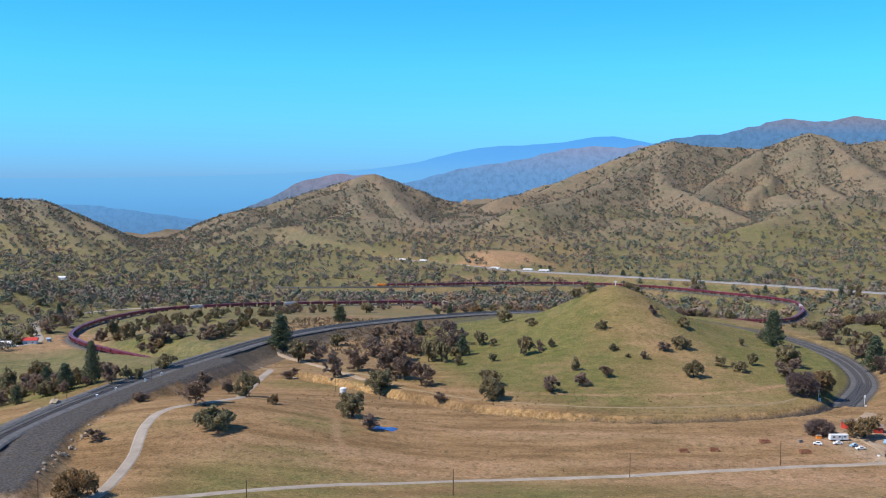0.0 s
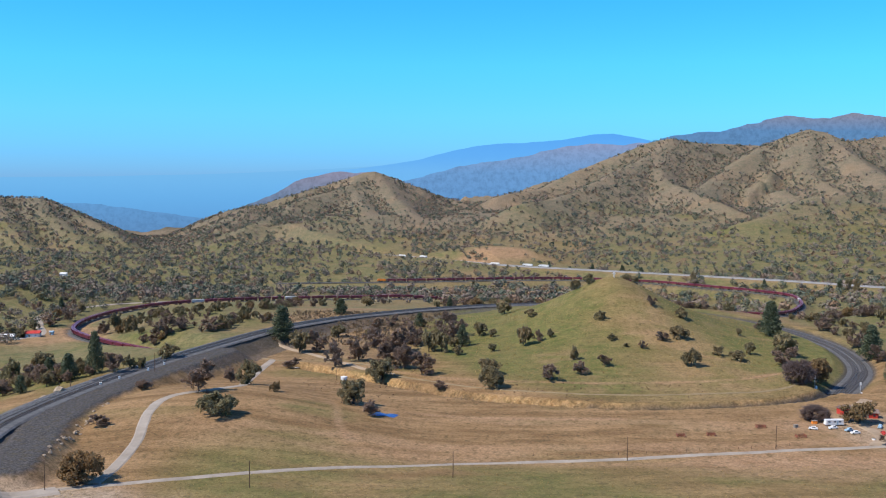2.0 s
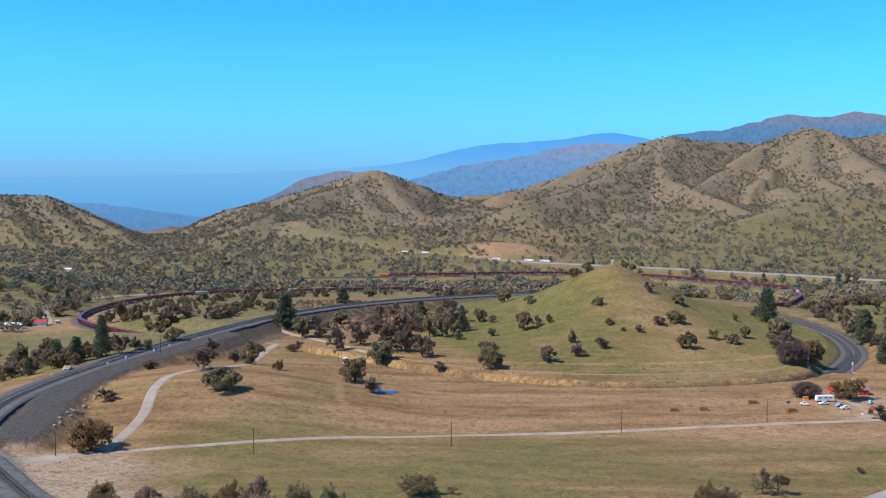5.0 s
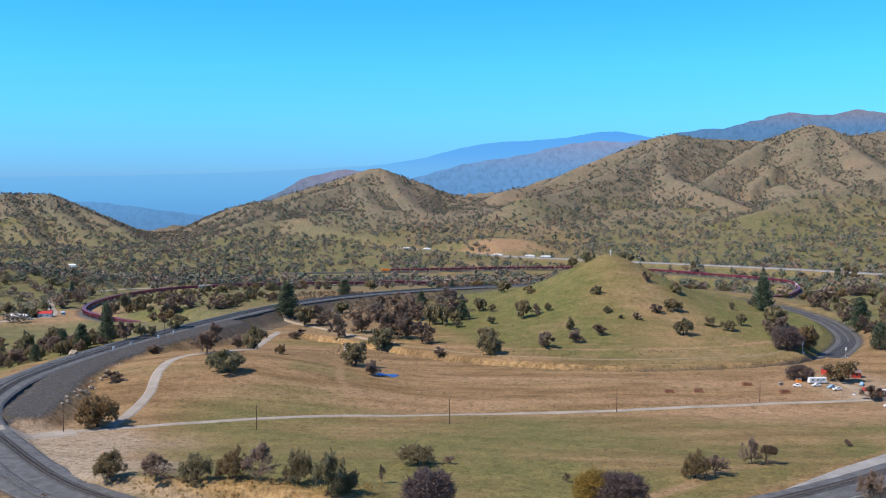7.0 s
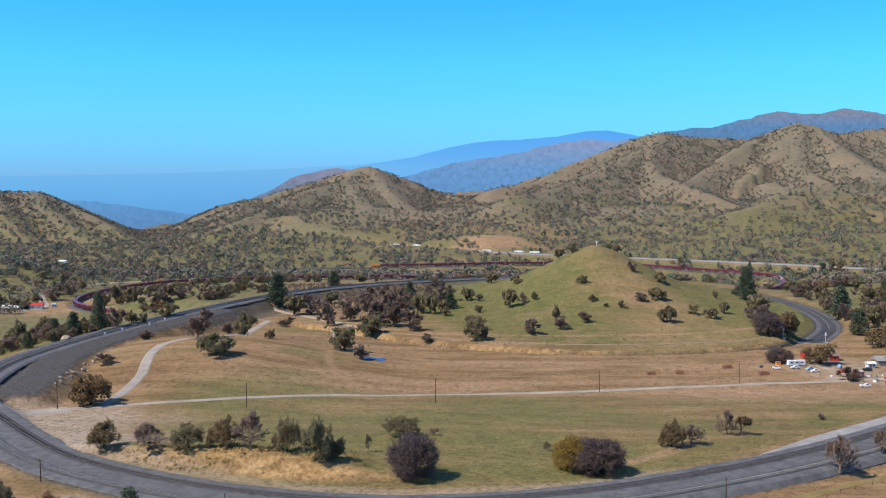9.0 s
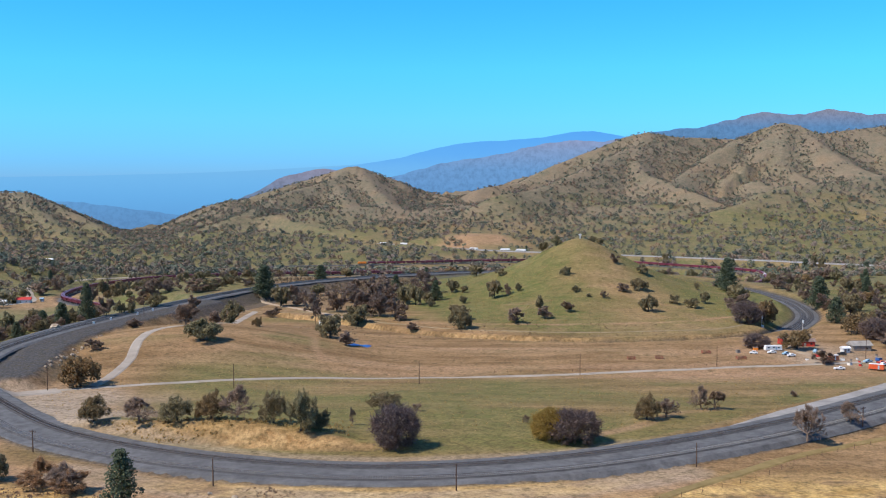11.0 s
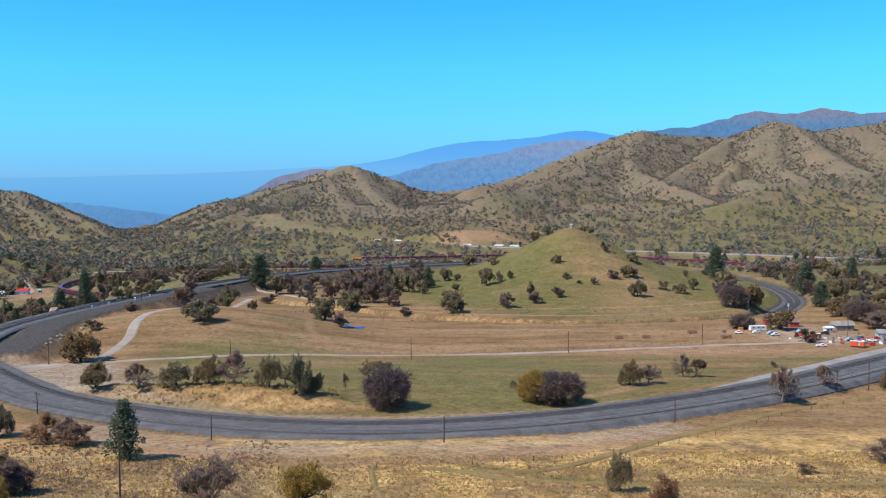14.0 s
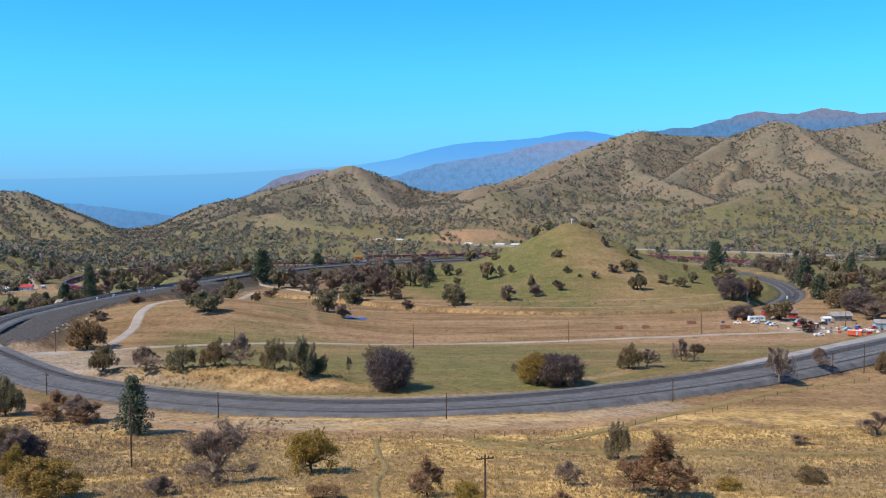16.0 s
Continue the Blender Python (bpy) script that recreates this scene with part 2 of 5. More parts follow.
# ---- materials ----
class Nodes:
    """A node material in a few words."""

    def __init__(self, name, rough=0.9, metal=0.0, spec=0.3):
        self.m = bpy.data.materials.new(name)
        self.m.use_nodes = True
        self.n, self.l = self.m.node_tree.nodes, self.m.node_tree.links
        self.b = self.n["Principled BSDF"]
        self.b.inputs["Roughness"].default_value = rough
        self.b.inputs["Metallic"].default_value = metal
        self.b.inputs["Specular IOR Level"].default_value = spec
        self.where = self.n.new("ShaderNodeTexCoord").outputs["Object"]

    def noise(self, scale, detail=4.0, rough=0.6, stretch=None):
        t = self.n.new("ShaderNodeTexNoise")
        t.inputs["Scale"].default_value, t.inputs["Detail"].default_value, t.inputs["Roughness"].default_value = scale, detail, rough
        src = self.where
        if stretch:
            mp = self.n.new("ShaderNodeMapping")
            mp.inputs["Scale"].default_value = stretch
            self.l.new(src, mp.inputs[0])
            src = mp.outputs[0]
        self.l.new(src, t.inputs["Vector"])
        return t.outputs["Fac"]

    def ramp(self, fac, stops):
        r = self.n.new("ShaderNodeValToRGB")
        e = r.color_ramp.elements
        while len(e) < len(stops):
            e.new(0.5)
        for q, (at, c) in zip(e, stops):
            q.position, q.color = at, (*((c,) * 3 if isinstance(c, (int, float)) else c), 1)
        self.l.new(fac, r.inputs[0])
        return r.outputs[0]

    def mix(self, fac, a, b, kind="MIX"):
        x = self.n.new("ShaderNodeMix")
        x.data_type, x.blend_type, x.clamp_factor = "RGBA", kind, True
        for socket, v in ((x.inputs[0], fac), (x.inputs[6], a), (x.inputs[7], b)):
            if isinstance(v, bpy.types.NodeSocket):
                self.l.new(v, socket)
            elif isinstance(v, (int, float)):
                socket.default_value = v
            else:
                socket.default_value = (*v, 1)
        return x.outputs[2]

    def attr(self, name):
        a = self.n.new("ShaderNodeAttribute")
        a.attribute_name = name
        s = self.n.new("ShaderNodeSeparateColor")
        self.l.new(a.outputs["Color"], s.inputs[0])
        return s.outputs

    def times(self, a, b):
        x = self.n.new("ShaderNodeMath")
        x.operation = "MULTIPLY"
        for socket, v in ((x.inputs[0], a), (x.inputs[1], b)):
            if isinstance(v, bpy.types.NodeSocket):
                self.l.new(v, socket)
            else:
                socket.default_value = v
        return x.outputs[0]

    def random(self, island=False):
        if island:
            return self.n.new("ShaderNodeNewGeometry").outputs["Random Per Island"]
        return self.n.new("ShaderNodeObjectInfo").outputs["Random"]

    def bump(self, fac, depth):
        b = self.n.new("ShaderNodeBump")
        b.inputs["Distance"].default_value = depth
        self.l.new(fac, b.inputs["Height"])
        self.l.new(b.outputs[0], self.b.inputs["Normal"])
        return self

    def done(self, colour):
        if isinstance(colour, bpy.types.NodeSocket):
            self.l.new(colour, self.b.inputs["Base Color"])
        else:
            self.b.inputs["Base Color"].default_value = (*colour, 1)
        return self.m


def earth():
    k = Nodes("earth", 0.95, spec=0.1)
    green, bare, gold = k.attr("cover")[:3]
    shade, scar, dark = k.attr("cover2")[:3]
    big, mid, fine = k.noise(0.012, 6), k.noise(0.11, 6, 0.7), k.noise(0.9, 5, 0.75)
    streak = k.noise(0.05, 6, 0.65, (0.35, 1.6, 0.1))
    tan = k.mix(k.ramp(streak, [(0.40, 0), (0.60, 1)]), (0.19, 0.116, 0.055), (0.32, 0.203, 0.104))
    olive = k.mix(k.ramp(mid, [(0.38, 0), (0.62, 1)]), (0.10, 0.115, 0.034), (0.18, 0.16, 0.058))
    straw = k.mix(k.ramp(mid, [(0.36, 0), (0.63, 1)]), (0.38, 0.235, 0.08), (0.66, 0.445, 0.175))
    straw = k.mix(k.times(k.ramp(k.noise(0.07, 5, 0.7), [(0.46, 0), (0.64, 1)]), 0.8), straw, (0.19, 0.115, 0.07))
    soil = k.mix(k.ramp(mid, [(0.3, 0), (0.7, 1)]), (0.265, 0.158, 0.085), (0.385, 0.25, 0.148))
    ochre = k.mix(k.ramp(k.noise(0.35, 5, 0.7), [(0.35, 0), (0.65, 1)]), (0.27, 0.15, 0.06), (0.50, 0.33, 0.155))
    c = k.mix(gold, tan, straw)
    c = k.mix(k.times(green, k.ramp(k.noise(0.03, 6, 0.65), [(0.36, 0.68), (0.54, 1)])), c, olive)
    scrub = k.mix(k.ramp(mid, [(0.42, 0), (0.57, 1)]), (0.145, 0.132, 0.10), (0.225, 0.183, 0.135))
    scrub = k.mix(k.ramp(big, [(0.42, 0), (0.62, 0.7)]), scrub, (0.24, 0.176, 0.128))
    scrub = k.mix(k.ramp(k.noise(0.05, 6, 0.75), [(0.36, 0.6), (0.47, 0)]), scrub, (0.10, 0.105, 0.08))
    c = k.mix(shade, c, scrub)
    c = k.mix(bare, c, soil)
    c = k.mix(scar, c, ochre)
    c = k.mix(k.attr("cover3")[0], c, k.mix(k.ramp(mid, [(0.3, 0), (0.7, 1)]), (0.29, 0.222, 0.155), (0.39, 0.31, 0.23)))
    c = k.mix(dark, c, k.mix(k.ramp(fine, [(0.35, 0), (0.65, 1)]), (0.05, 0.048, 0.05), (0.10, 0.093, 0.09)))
    c = k.mix(k.ramp(k.noise(0.33, 6, 0.72), [(0.34, 0.7), (0.50, 0)]), c, (0.085, 0.066, 0.03))
    c = k.mix(0.65, c, k.ramp(fine, [(0.34, 0.36), (0.62, 1.22)]), "MULTIPLY")
    return k.bump(k.mix(0.5, fine, mid), 0.6).done(c)


def simple(name, low, high, scale, rough=0.9, metal=0.0, depth=0.02, spec=0.3, island=False, vary=0.0):
    k = Nodes(name, rough, metal, spec)
    f = k.noise(scale, 5, 0.65)
    c = k.mix(k.ramp(f, [(0.32, 0), (0.68, 1)]), low, high)
    c = k.mix(0.35, c, k.ramp(k.noise(scale * 6, 3, 0.7), [(0.2, 0.5), (0.8, 1)]), "MULTIPLY")
    if vary:
        c = k.mix(vary, c, k.ramp(k.random(island), [(0, 0.35), (1, 1.0)]), "MULTIPLY")
    return k.bump(f, depth).done(c)


def foliage(name, dark, pale, warm):
    """Leaves that differ from clump to clump and from tree to tree."""
    k = Nodes(name, 0.8, spec=0.15)
    c = k.mix(k.random(True), dark, pale)
    c = k.mix(k.times(k.random(), 0.6), c, warm)
    c = k.mix(0.4, c, k.ramp(k.noise(0.6, 4), [(0.3, 0.5), (0.7, 1)]), "MULTIPLY")
    thin = k.n.new("ShaderNodeBsdfTranslucent")
    k.l.new(c, thin.inputs[0])
    both = k.n.new("ShaderNodeMixShader")
    both.inputs[0].default_value = 0.4
    k.l.new(k.b.outputs[0], both.inputs[1])
    k.l.new(thin.outputs[0], both.inputs[2])
    k.l.new(both.outputs[0], k.n["Material Output"].inputs[0])
    return k.done(c)


def foliage_by_tree(name, tones):
    """Far crowns, each tree of one tone."""
    k = Nodes(name, 0.85, spec=0.1)
    return k.done(k.mix(0.45, k.ramp(k.attr("tint")[0], tones), k.ramp(k.random(True), [(0, 0.75), (1, 1.0)]), "MULTIPLY"))


EARTH = earth()
GRAVEL = simple("grey_gravel", (0.068, 0.067, 0.069), (0.14, 0.139, 0.142), 0.3, depth=0.2)
PALE_GRAVEL = simple("pale_gravel", (0.22, 0.205, 0.19), (0.34, 0.32, 0.30), 0.15, depth=0.1)
TRACKBED = simple("oily_ballast", (0.038, 0.037, 0.04), (0.085, 0.083, 0.085), 0.5, depth=0.15)
STEEL = simple("rail_steel", (0.16, 0.13, 0.12), (0.26, 0.24, 0.23), 0.8, 0.45, 0.7)
TIE_WOOD = simple("weathered_tie", (0.07, 0.055, 0.05), (0.16, 0.135, 0.12), 0.9, vary=0.5)
TIE_CONCRETE = simple("concrete_tie", (0.20, 0.195, 0.19), (0.34, 0.33, 0.32), 0.9, vary=0.3)
ROAD_DIRT = simple("packed_dirt", (0.28, 0.205, 0.135), (0.40, 0.31, 0.22), 0.08, depth=0.1)
ROAD_GREY = simple("grey_dirt", (0.25, 0.21, 0.17), (0.37, 0.325, 0.275), 0.08, depth=0.1)
CONCRETE_ROAD = simple("pale_concrete", (0.22, 0.22, 0.23), (0.30, 0.30, 0.31), 0.05)
BARK = simple("bark", (0.05, 0.038, 0.03), (0.13, 0.105, 0.085), 1.5, depth=0.1)
POLE_WOOD = simple("creosoted_wood", (0.06, 0.035, 0.025), (0.14, 0.085, 0.06), 1.2, depth=0.03)
OAK_LEAF = foliage("oak_leaves", (0.13, 0.12, 0.066), (0.36, 0.315, 0.18), (0.33, 0.235, 0.13))
BROWN_LEAF = foliage("brown_oak_leaves", (0.15, 0.112, 0.06), (0.36, 0.265, 0.14), (0.34, 0.205, 0.10))
GOLD_LEAF = foliage("golden_oak_leaves", (0.21, 0.15, 0.034), (0.54, 0.38, 0.095), (0.40, 0.25, 0.08))
TWIG = foliage("grey_twigs", (0.17, 0.125, 0.10), (0.39, 0.295, 0.24), (0.33, 0.225, 0.155))
PURPLE_TWIG = foliage("purple_twigs", (0.10, 0.075, 0.075), (0.24, 0.185, 0.18), (0.2, 0.14, 0.11))
RUST_LEAF = foliage("rusty_oak_leaves", (0.22, 0.13, 0.075), (0.46, 0.29, 0.17), (0.40, 0.23, 0.11))
NEEDLE = foliage("pine_needles", (0.065, 0.085, 0.055), (0.18, 0.21, 0.13), (0.13, 0.16, 0.10))
ROCK = simple("pale_rock", (0.30, 0.22, 0.14), (0.5, 0.42, 0.33), 0.6, depth=0.2, vary=0.4)
MAROON = simple("maroon_car_paint", (0.15, 0.022, 0.045), (0.26, 0.055, 0.08), 0.25, 0.3, vary=0.4, spec=0.6)
CAR_GREY = simple("pale_hopper_paint", (0.42, 0.41, 0.40), (0.62, 0.6, 0.58), 0.3, 0.55)
RED_ORANGE = simple("red_orange_paint", (0.62, 0.09, 0.03), (0.75, 0.15, 0.06), 0.4, 0.5)
ORANGE = simple("orange_paint", (0.75, 0.20, 0.02), (0.85, 0.28, 0.05), 0.4, 0.5)
RED = simple("red_paint", (0.42, 0.03, 0.025), (0.58, 0.07, 0.05), 0.4, 0.5)
WHITE = simple("white_paint", (0.66, 0.66, 0.66), (0.8, 0.8, 0.79), 0.3, 0.5)
BLUE = simple("blue_tarpaulin", (0.02, 0.07, 0.26), (0.045, 0.14, 0.40), 0.3, 0.4)
PALE_BLUE = simple("pale_blue_paint", (0.25, 0.40, 0.52), (0.4, 0.55, 0.66), 0.3, 0.4)
DARK = simple("dark_rubber_and_shade", (0.015, 0.015, 0.016), (0.04, 0.04, 0.04), 1.0, 0.7)
GLASS = simple("dark_glass", (0.02, 0.03, 0.04), (0.04, 0.05, 0.06), 1.0, 0.12, spec=0.5)
RUST = simple("rusty_iron", (0.17, 0.06, 0.035), (0.32, 0.13, 0.08), 0.8, 0.8)
PLANK = simple("grey_planks", (0.20, 0.17, 0.14), (0.34, 0.30, 0.26), 0.6)
ROOFING = simple("dull_roofing", (0.14, 0.10, 0.09), (0.27, 0.2, 0.17), 0.5)
CONCRETE = simple("old_concrete", (0.22, 0.20, 0.18), (0.36, 0.34, 0.31), 0.3)

# ---- building helpers ----
class Shape:
    """Vertices and faces gathered into one mesh."""

    def __init__(self):
        self.v, self.f = [], []

    def add(self, verts, faces, m=None):
        o = len(self.v)
        self.v += [tuple(m @ Vector(p)) if m is not None else tuple(p) for p in verts]
        self.f += [tuple(o + q for q in face) for face in faces]
        return self

    def box(self, cx, cy, cz, sx, sy, sz, m=None, taper=1.0):
        """A box by its middle and sizes, narrowed at the top by taper, with clipped upright edges."""
        x, y, z, b = sx / 2, sy / 2, sz / 2, 0.12 * min(sx, sy)
        ring = [(-x + b, -y), (x - b, -y), (x, -y + b), (x, y - b), (x - b, y), (-x + b, y), (-x, y - b), (-x, -y + b)]
        v = [(cx + p, cy + q, cz - z) for p, q in ring] + [(cx + p * taper, cy + q * taper, cz + z) for p, q in ring]
        f = [tuple(range(7, -1, -1)), tuple(range(8, 16))] + [(k, (k + 1) % 8, 8 + (k + 1) % 8, 8 + k) for k in range(8)]
        return self.add(v, f, m)

    def tube(self, points, radii, sides=6):
        """A round bar through points, of changing thickness."""
        pts = [Vector(p) for p in points]
        rings = []
        for n, p in enumerate(pts):
            d = (pts[min(n + 1, len(pts) - 1)] - pts[max(n - 1, 0)]).normalized()
            a = d.orthogonal().normalized()
            b = d.cross(a)
            rings.append([p + radii[n] * (math.cos(t) * a + math.sin(t) * b) for t in [2 * math.pi * s / sides for s in range(sides)]])
        v = [q for r in rings for q in r]
        f = [(n * sides + s, n * sides + (s + 1) % sides, (n + 1) * sides + (s + 1) % sides, (n + 1) * sides + s) for n in range(len(pts) - 1) for s in range(sides)]
        f += [tuple(range(sides - 1, -1, -1)), tuple((len(pts) - 1) * sides + s for s in range(sides))]
        return self.add(v, f)

    def mesh(self, name, mat):
        me = bpy.data.meshes.new(name)
        me.from_pydata(self.v, [], self.f)
        me.materials.append(mat)
        return me


def part(name, shape, mat, parent, label=""):
    ob = new(name, shape if isinstance(shape, bpy.types.Mesh) else shape.mesh(name, mat))
    ob.parent = parent
    return tagged(ob, label)


def thing(name, label, category, group="", at=None):
    ob = new(name)
    if at is not None:
        ob.matrix_basis = at
    return tagged(ob, label, category, group)


def ground_z(x, y):
    """The height of the ground's mesh."""
    x, y = np.atleast_1d(np.asarray(x, float)), np.atleast_1d(np.asarray(y, float))
    a = np.clip(np.searchsorted(gx, x) - 1, 0, len(gx) - 2)
    b = np.clip(np.searchsorted(gy, y) - 1, 0, len(gy) - 2)
    u, v = (x - gx[a]) / (gx[a + 1] - gx[a]), (y - gy[b]) / (gy[b + 1] - gy[b])
    return (Z[b, a] * (1 - u) + Z[b, a + 1] * u) * (1 - v) + (Z[b + 1, a] * (1 - u) + Z[b + 1, a + 1] * u) * v


def height(x, y):
    return float(ground_z(x, y)[0])


def stood(x, y, turn=0, lift=0.0, s=(1, 1, 1)):
    return pose(x, y, height(x, y) + lift, 0, 0, turn) @ Matrix.Diagonal((*s, 1))


def spaced(parts):
    return np.concatenate([np.arange(a, b, s) for a, b, s in parts] + [[parts[-1][1]]])


def sheet(name, verts, faces, mat):
    me = bpy.data.meshes.new(name)
    me.from_pydata(verts.tolist(), [], faces.tolist())
    me.materials.append(mat)
    return new(name, me)


# ---- ground ----
gx = spaced([(-3000, -1400, 40), (-1400, -400, 12), (-400, -220, 5), (-220, 320, 2), (320, 600, 5), (600, 1700, 12), (1700, 3000, 40)])
gy = spaced([(-150, 50, 10), (50, 660, 2), (660, 960, 3.5), (960, 1700, 7), (1700, 2600, 11), (2600, 3500, 16), (3500, 4900, 70)])
X, Y = np.meshgrid(gx, gy)
Z = land(X, Y)
cols = len(gx)
i, j = np.meshgrid(np.arange(cols - 1), np.arange(len(gy) - 1))
k = (j * cols + i).ravel()
ground = sheet("ground", np.stack([X.ravel(), Y.ravel(), Z.ravel()], 1), np.stack([k, k + 1, k + cols + 1, k + cols], 1), EARTH)
tagged(ground, "dry grassy valley floor and hills around a railway loop", "ground", kind="structure")
ground.data.polygons.foreach_set("use_smooth", np.ones(len(k), bool))


def close_to(line, half, soft, reach=None):
    d, _ = nearest(X, Y, line, (reach or half + soft + 2))
    return 1 - step(d, half, half + soft)


def blob(cx, cy, rx, ry, soft=0.4):
    return 1 - step(np.hypot((X - cx) / rx, (Y - cy) / ry) + 0.25 * waves(X, Y, 0.5 * min(rx, ry), 3, 31.0), 1 - soft, 1 + soft)


patch = waves(X, Y, 60, 4, 41.0)
fine_patch = waves(X, Y, 22, 3, 43.0)
streaks = waves(X * 0.25, Y, 16, 3, 47.0)
far_off = step(Y, 960, 1150)
green = 0.85 * step(Y, 214, 238) * step(Y - 0.72 * (X - 62) - 236, -14, 2) * (1 - 0.85 * close_to(BANK_TOP, 6, 4) * (Y < 234 - 0.29 * X)) * (1 - step(Y, 385 + 12 * patch, 425 + 12 * patch)) * step(X, -125, -80) * step(patch + 0.6 * streaks, -1.0, -0.1)
hill_r = np.hypot((X - 134) / 150, (Y - 740) / 210)
on_hill = 1 - step(hill_r, 0.9, 1.15)
ridge_side = step(np.abs(X - 138 + 30 * patch + 0.1 * (Y - 700)) / 60 + 0.5 * fine_patch, 0.2, 0.9)
green += on_hill * (0.72 + 0.3 * ridge_side)
green += 0.9 * step(Y, 560, 640) * (1 - far_off) * (1 - on_hill) * step(patch + 0.5 * fine_patch, -1.3, -0.3) * np.maximum(step(-X, 150, 190), step(X, 280, 320))
green += 0.8 * step(-X, 205, 235) * step(Y, 430, 480) * step(patch + 0.5 * fine_patch, -0.9, 0.0)
green += 0.7 * step(patch, 0.1, 0.4) * step(Y, 560, 600) * (1 - far_off) * 0.7
green += 0.35 * step(Y, 430, 450) * (1 - step(Y, 470, 500)) * step(streaks, 0.15, 0.5) * step(80 - X, 0, 60)
green += 0.85 * step(Y, 640, 720) * step(-X, 90, 160) * step(fine_patch + patch, -0.8, 0.3)
green += 0.65 * step(X, 285, 320) * step(Y, 600, 680) * step(fine_patch + patch, -0.9, 0.3) + 0.7 * step(Y, 905, 950) * (1 - far_off) * step(fine_patch, -1.0, 0.2)
green += far_off * (0.55 + 0.45 * step(patch + waves(X, Y, 240, 3, 3.3), -0.2, 0.5)) * (1 - 0.7 * step(Y, 2400, 2900))
green *= 1 - 0.7 * step(X + 0.5 * (Y - 300), 50, 150) * step(fine_patch + 1.2 * patch + streaks, -0.6, 0.7) * (Y < 430) * (Y > 250)
green += 0.5 * step(Y, 400, 420) * (1 - step(Y, 500, 520)) * step(X, -110, -70) * step(1.3 * patch + streaks, 0.2, 0.8)
dry = 1 - step(Y, 185, 215)
track = close_to(smooth_line([(16, 167, 0), (28, 156, 0), (41, 144, 0), (53, 139, 0), (66, 137.5, 0), (85, 136, 0), (103, 133.5, 0), (130, 130, 0)], 4), 1.6, 2.5)
green += 0.75 * track
dry = np.maximum(dry, 0.3 * close_to(BANK_TOP, 2.5, 2))
dry = np.maximum(dry, far_off * 0.3 * step(waves(X, Y, 150, 4, 5.5), 0.1, 0.6))
bare = 0.75 * step(Y, 395, 415) * (1 - step(Y, 440, 462)) * step(streaks + 0.3 * patch, -0.25, 0.35) * step(X, -130, -90)
bare += 0.65 * step(Y, 455, 470) * (1 - step(Y, 485, 500)) * step(streaks, 0.0, 0.4) * step(X, -60, 0)
bare += 0.8 * blob(-145, 325, 45, 34) + 0.8 * blob(-120, 285, 40, 20) + 0.7 * blob(215, 470, 45, 28) + 0.6 * blob(160, 395, 60, 22)
bare += 0.8 * blob(-340, 840, 70, 55) * step(patch, -0.2, 0.2) + 0.6 * blob(-60, 625, 32, 16)
for line, half, amount in (([(-125, 222), (-82, 199), (-51, 184), (-28, 175), (-5, 170), (23, 172), (45, 181), (75, 199)], 4.5, 0.95), ([(-56, 505), (-45, 495), (-18, 491), (19, 487), (90, 486)], 0.8, 0.8),
                           ([(-45, 626), (-30, 606), (-12, 592), (10, 582), (50, 572), (110, 566), (170, 575), (215, 600)], 0.8, 0.7), ([(-60, 500), (-52, 480), (-48, 450), (-40, 430)], 0.8, 0.6),
                           ([(60, 250), (75, 262), (90, 280), (110, 292)], 1.0, 0.8)):
    bare = bare + amount * close_to(smooth_line([(x, y, 0) for x, y in line], 5), half, 3) * step(fine_patch, -1.2, 0.0)
bare += 0.6 * close_to(LOWER, 7, 5) * (1 - 0.75 * step(Y, 1100, 1180)) + 0.35 * close_to(ROAD58, 16, 8)
bare += 0.3 * far_off * step(waves(X, Y, 70, 3, 8.5), 0.3, 0.6)
cut_d, cut_z = nearest(X, Y, CUT, 30)
scar = np.where((cut_d < 24) & (Z > cut_z + 1.2), step(np.hypot(*np.gradient(Z, gy, gx)), 0.6, 1.0), 0) * step(waves(X, Y, 9, 3, 29.0) + 1.2 * patch, -0.3, 0.6)
bare += 0.9 * blob(100, 1835, 75, 55)
scar += close_to(BANK_TOP, 8, 3) * (Y < 233 - 0.29 * X) * step(X, -70, -58) * step(np.hypot(*np.gradient(Z, gy, gx)), 0.30, 0.55) * step(fine_patch, -1.0, 0.0)
scar += 0.8 * blob(-207, 520, 13, 44) * step(fine_patch, -0.3, 0.2)
rust = on_hill * (1 - step(np.abs(X - 136 - 0.16 * (772 - Y)) / (16 + 0.22 * np.abs(772 - Y)) + 0.6 * fine_patch + 0.4 * patch, 0.3, 1.2))
bare += 0.6 * rust * step(waves(X, Y, 12, 3, 49.0) + patch + fine_patch, -1.0, 0.9) + 0.4 * on_hill * step(fine_patch + streaks, 0.3, 0.9)
scar += 0.14 * rust * step(fine_patch + patch, -0.9, 0.4)
dark = close_to(smooth_line([(-170, 345, 0), (-178, 370, 0), (-184, 400, 0), (-186, 440, 0)], 6), 6, 2) + close_to(UPPER, 8, 3) + close_to(APRON, 9.5, 1.6) + close_to(CUT, 4, 2) + close_to(LOWER, 5, 2)
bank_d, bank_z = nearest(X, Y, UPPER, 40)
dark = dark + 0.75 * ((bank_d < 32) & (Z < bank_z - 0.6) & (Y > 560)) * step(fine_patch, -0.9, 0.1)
dark = dark - 0.9 * close_to(APRON_EAST, 6, 3) * (X > 70) * (bank_d > 8)
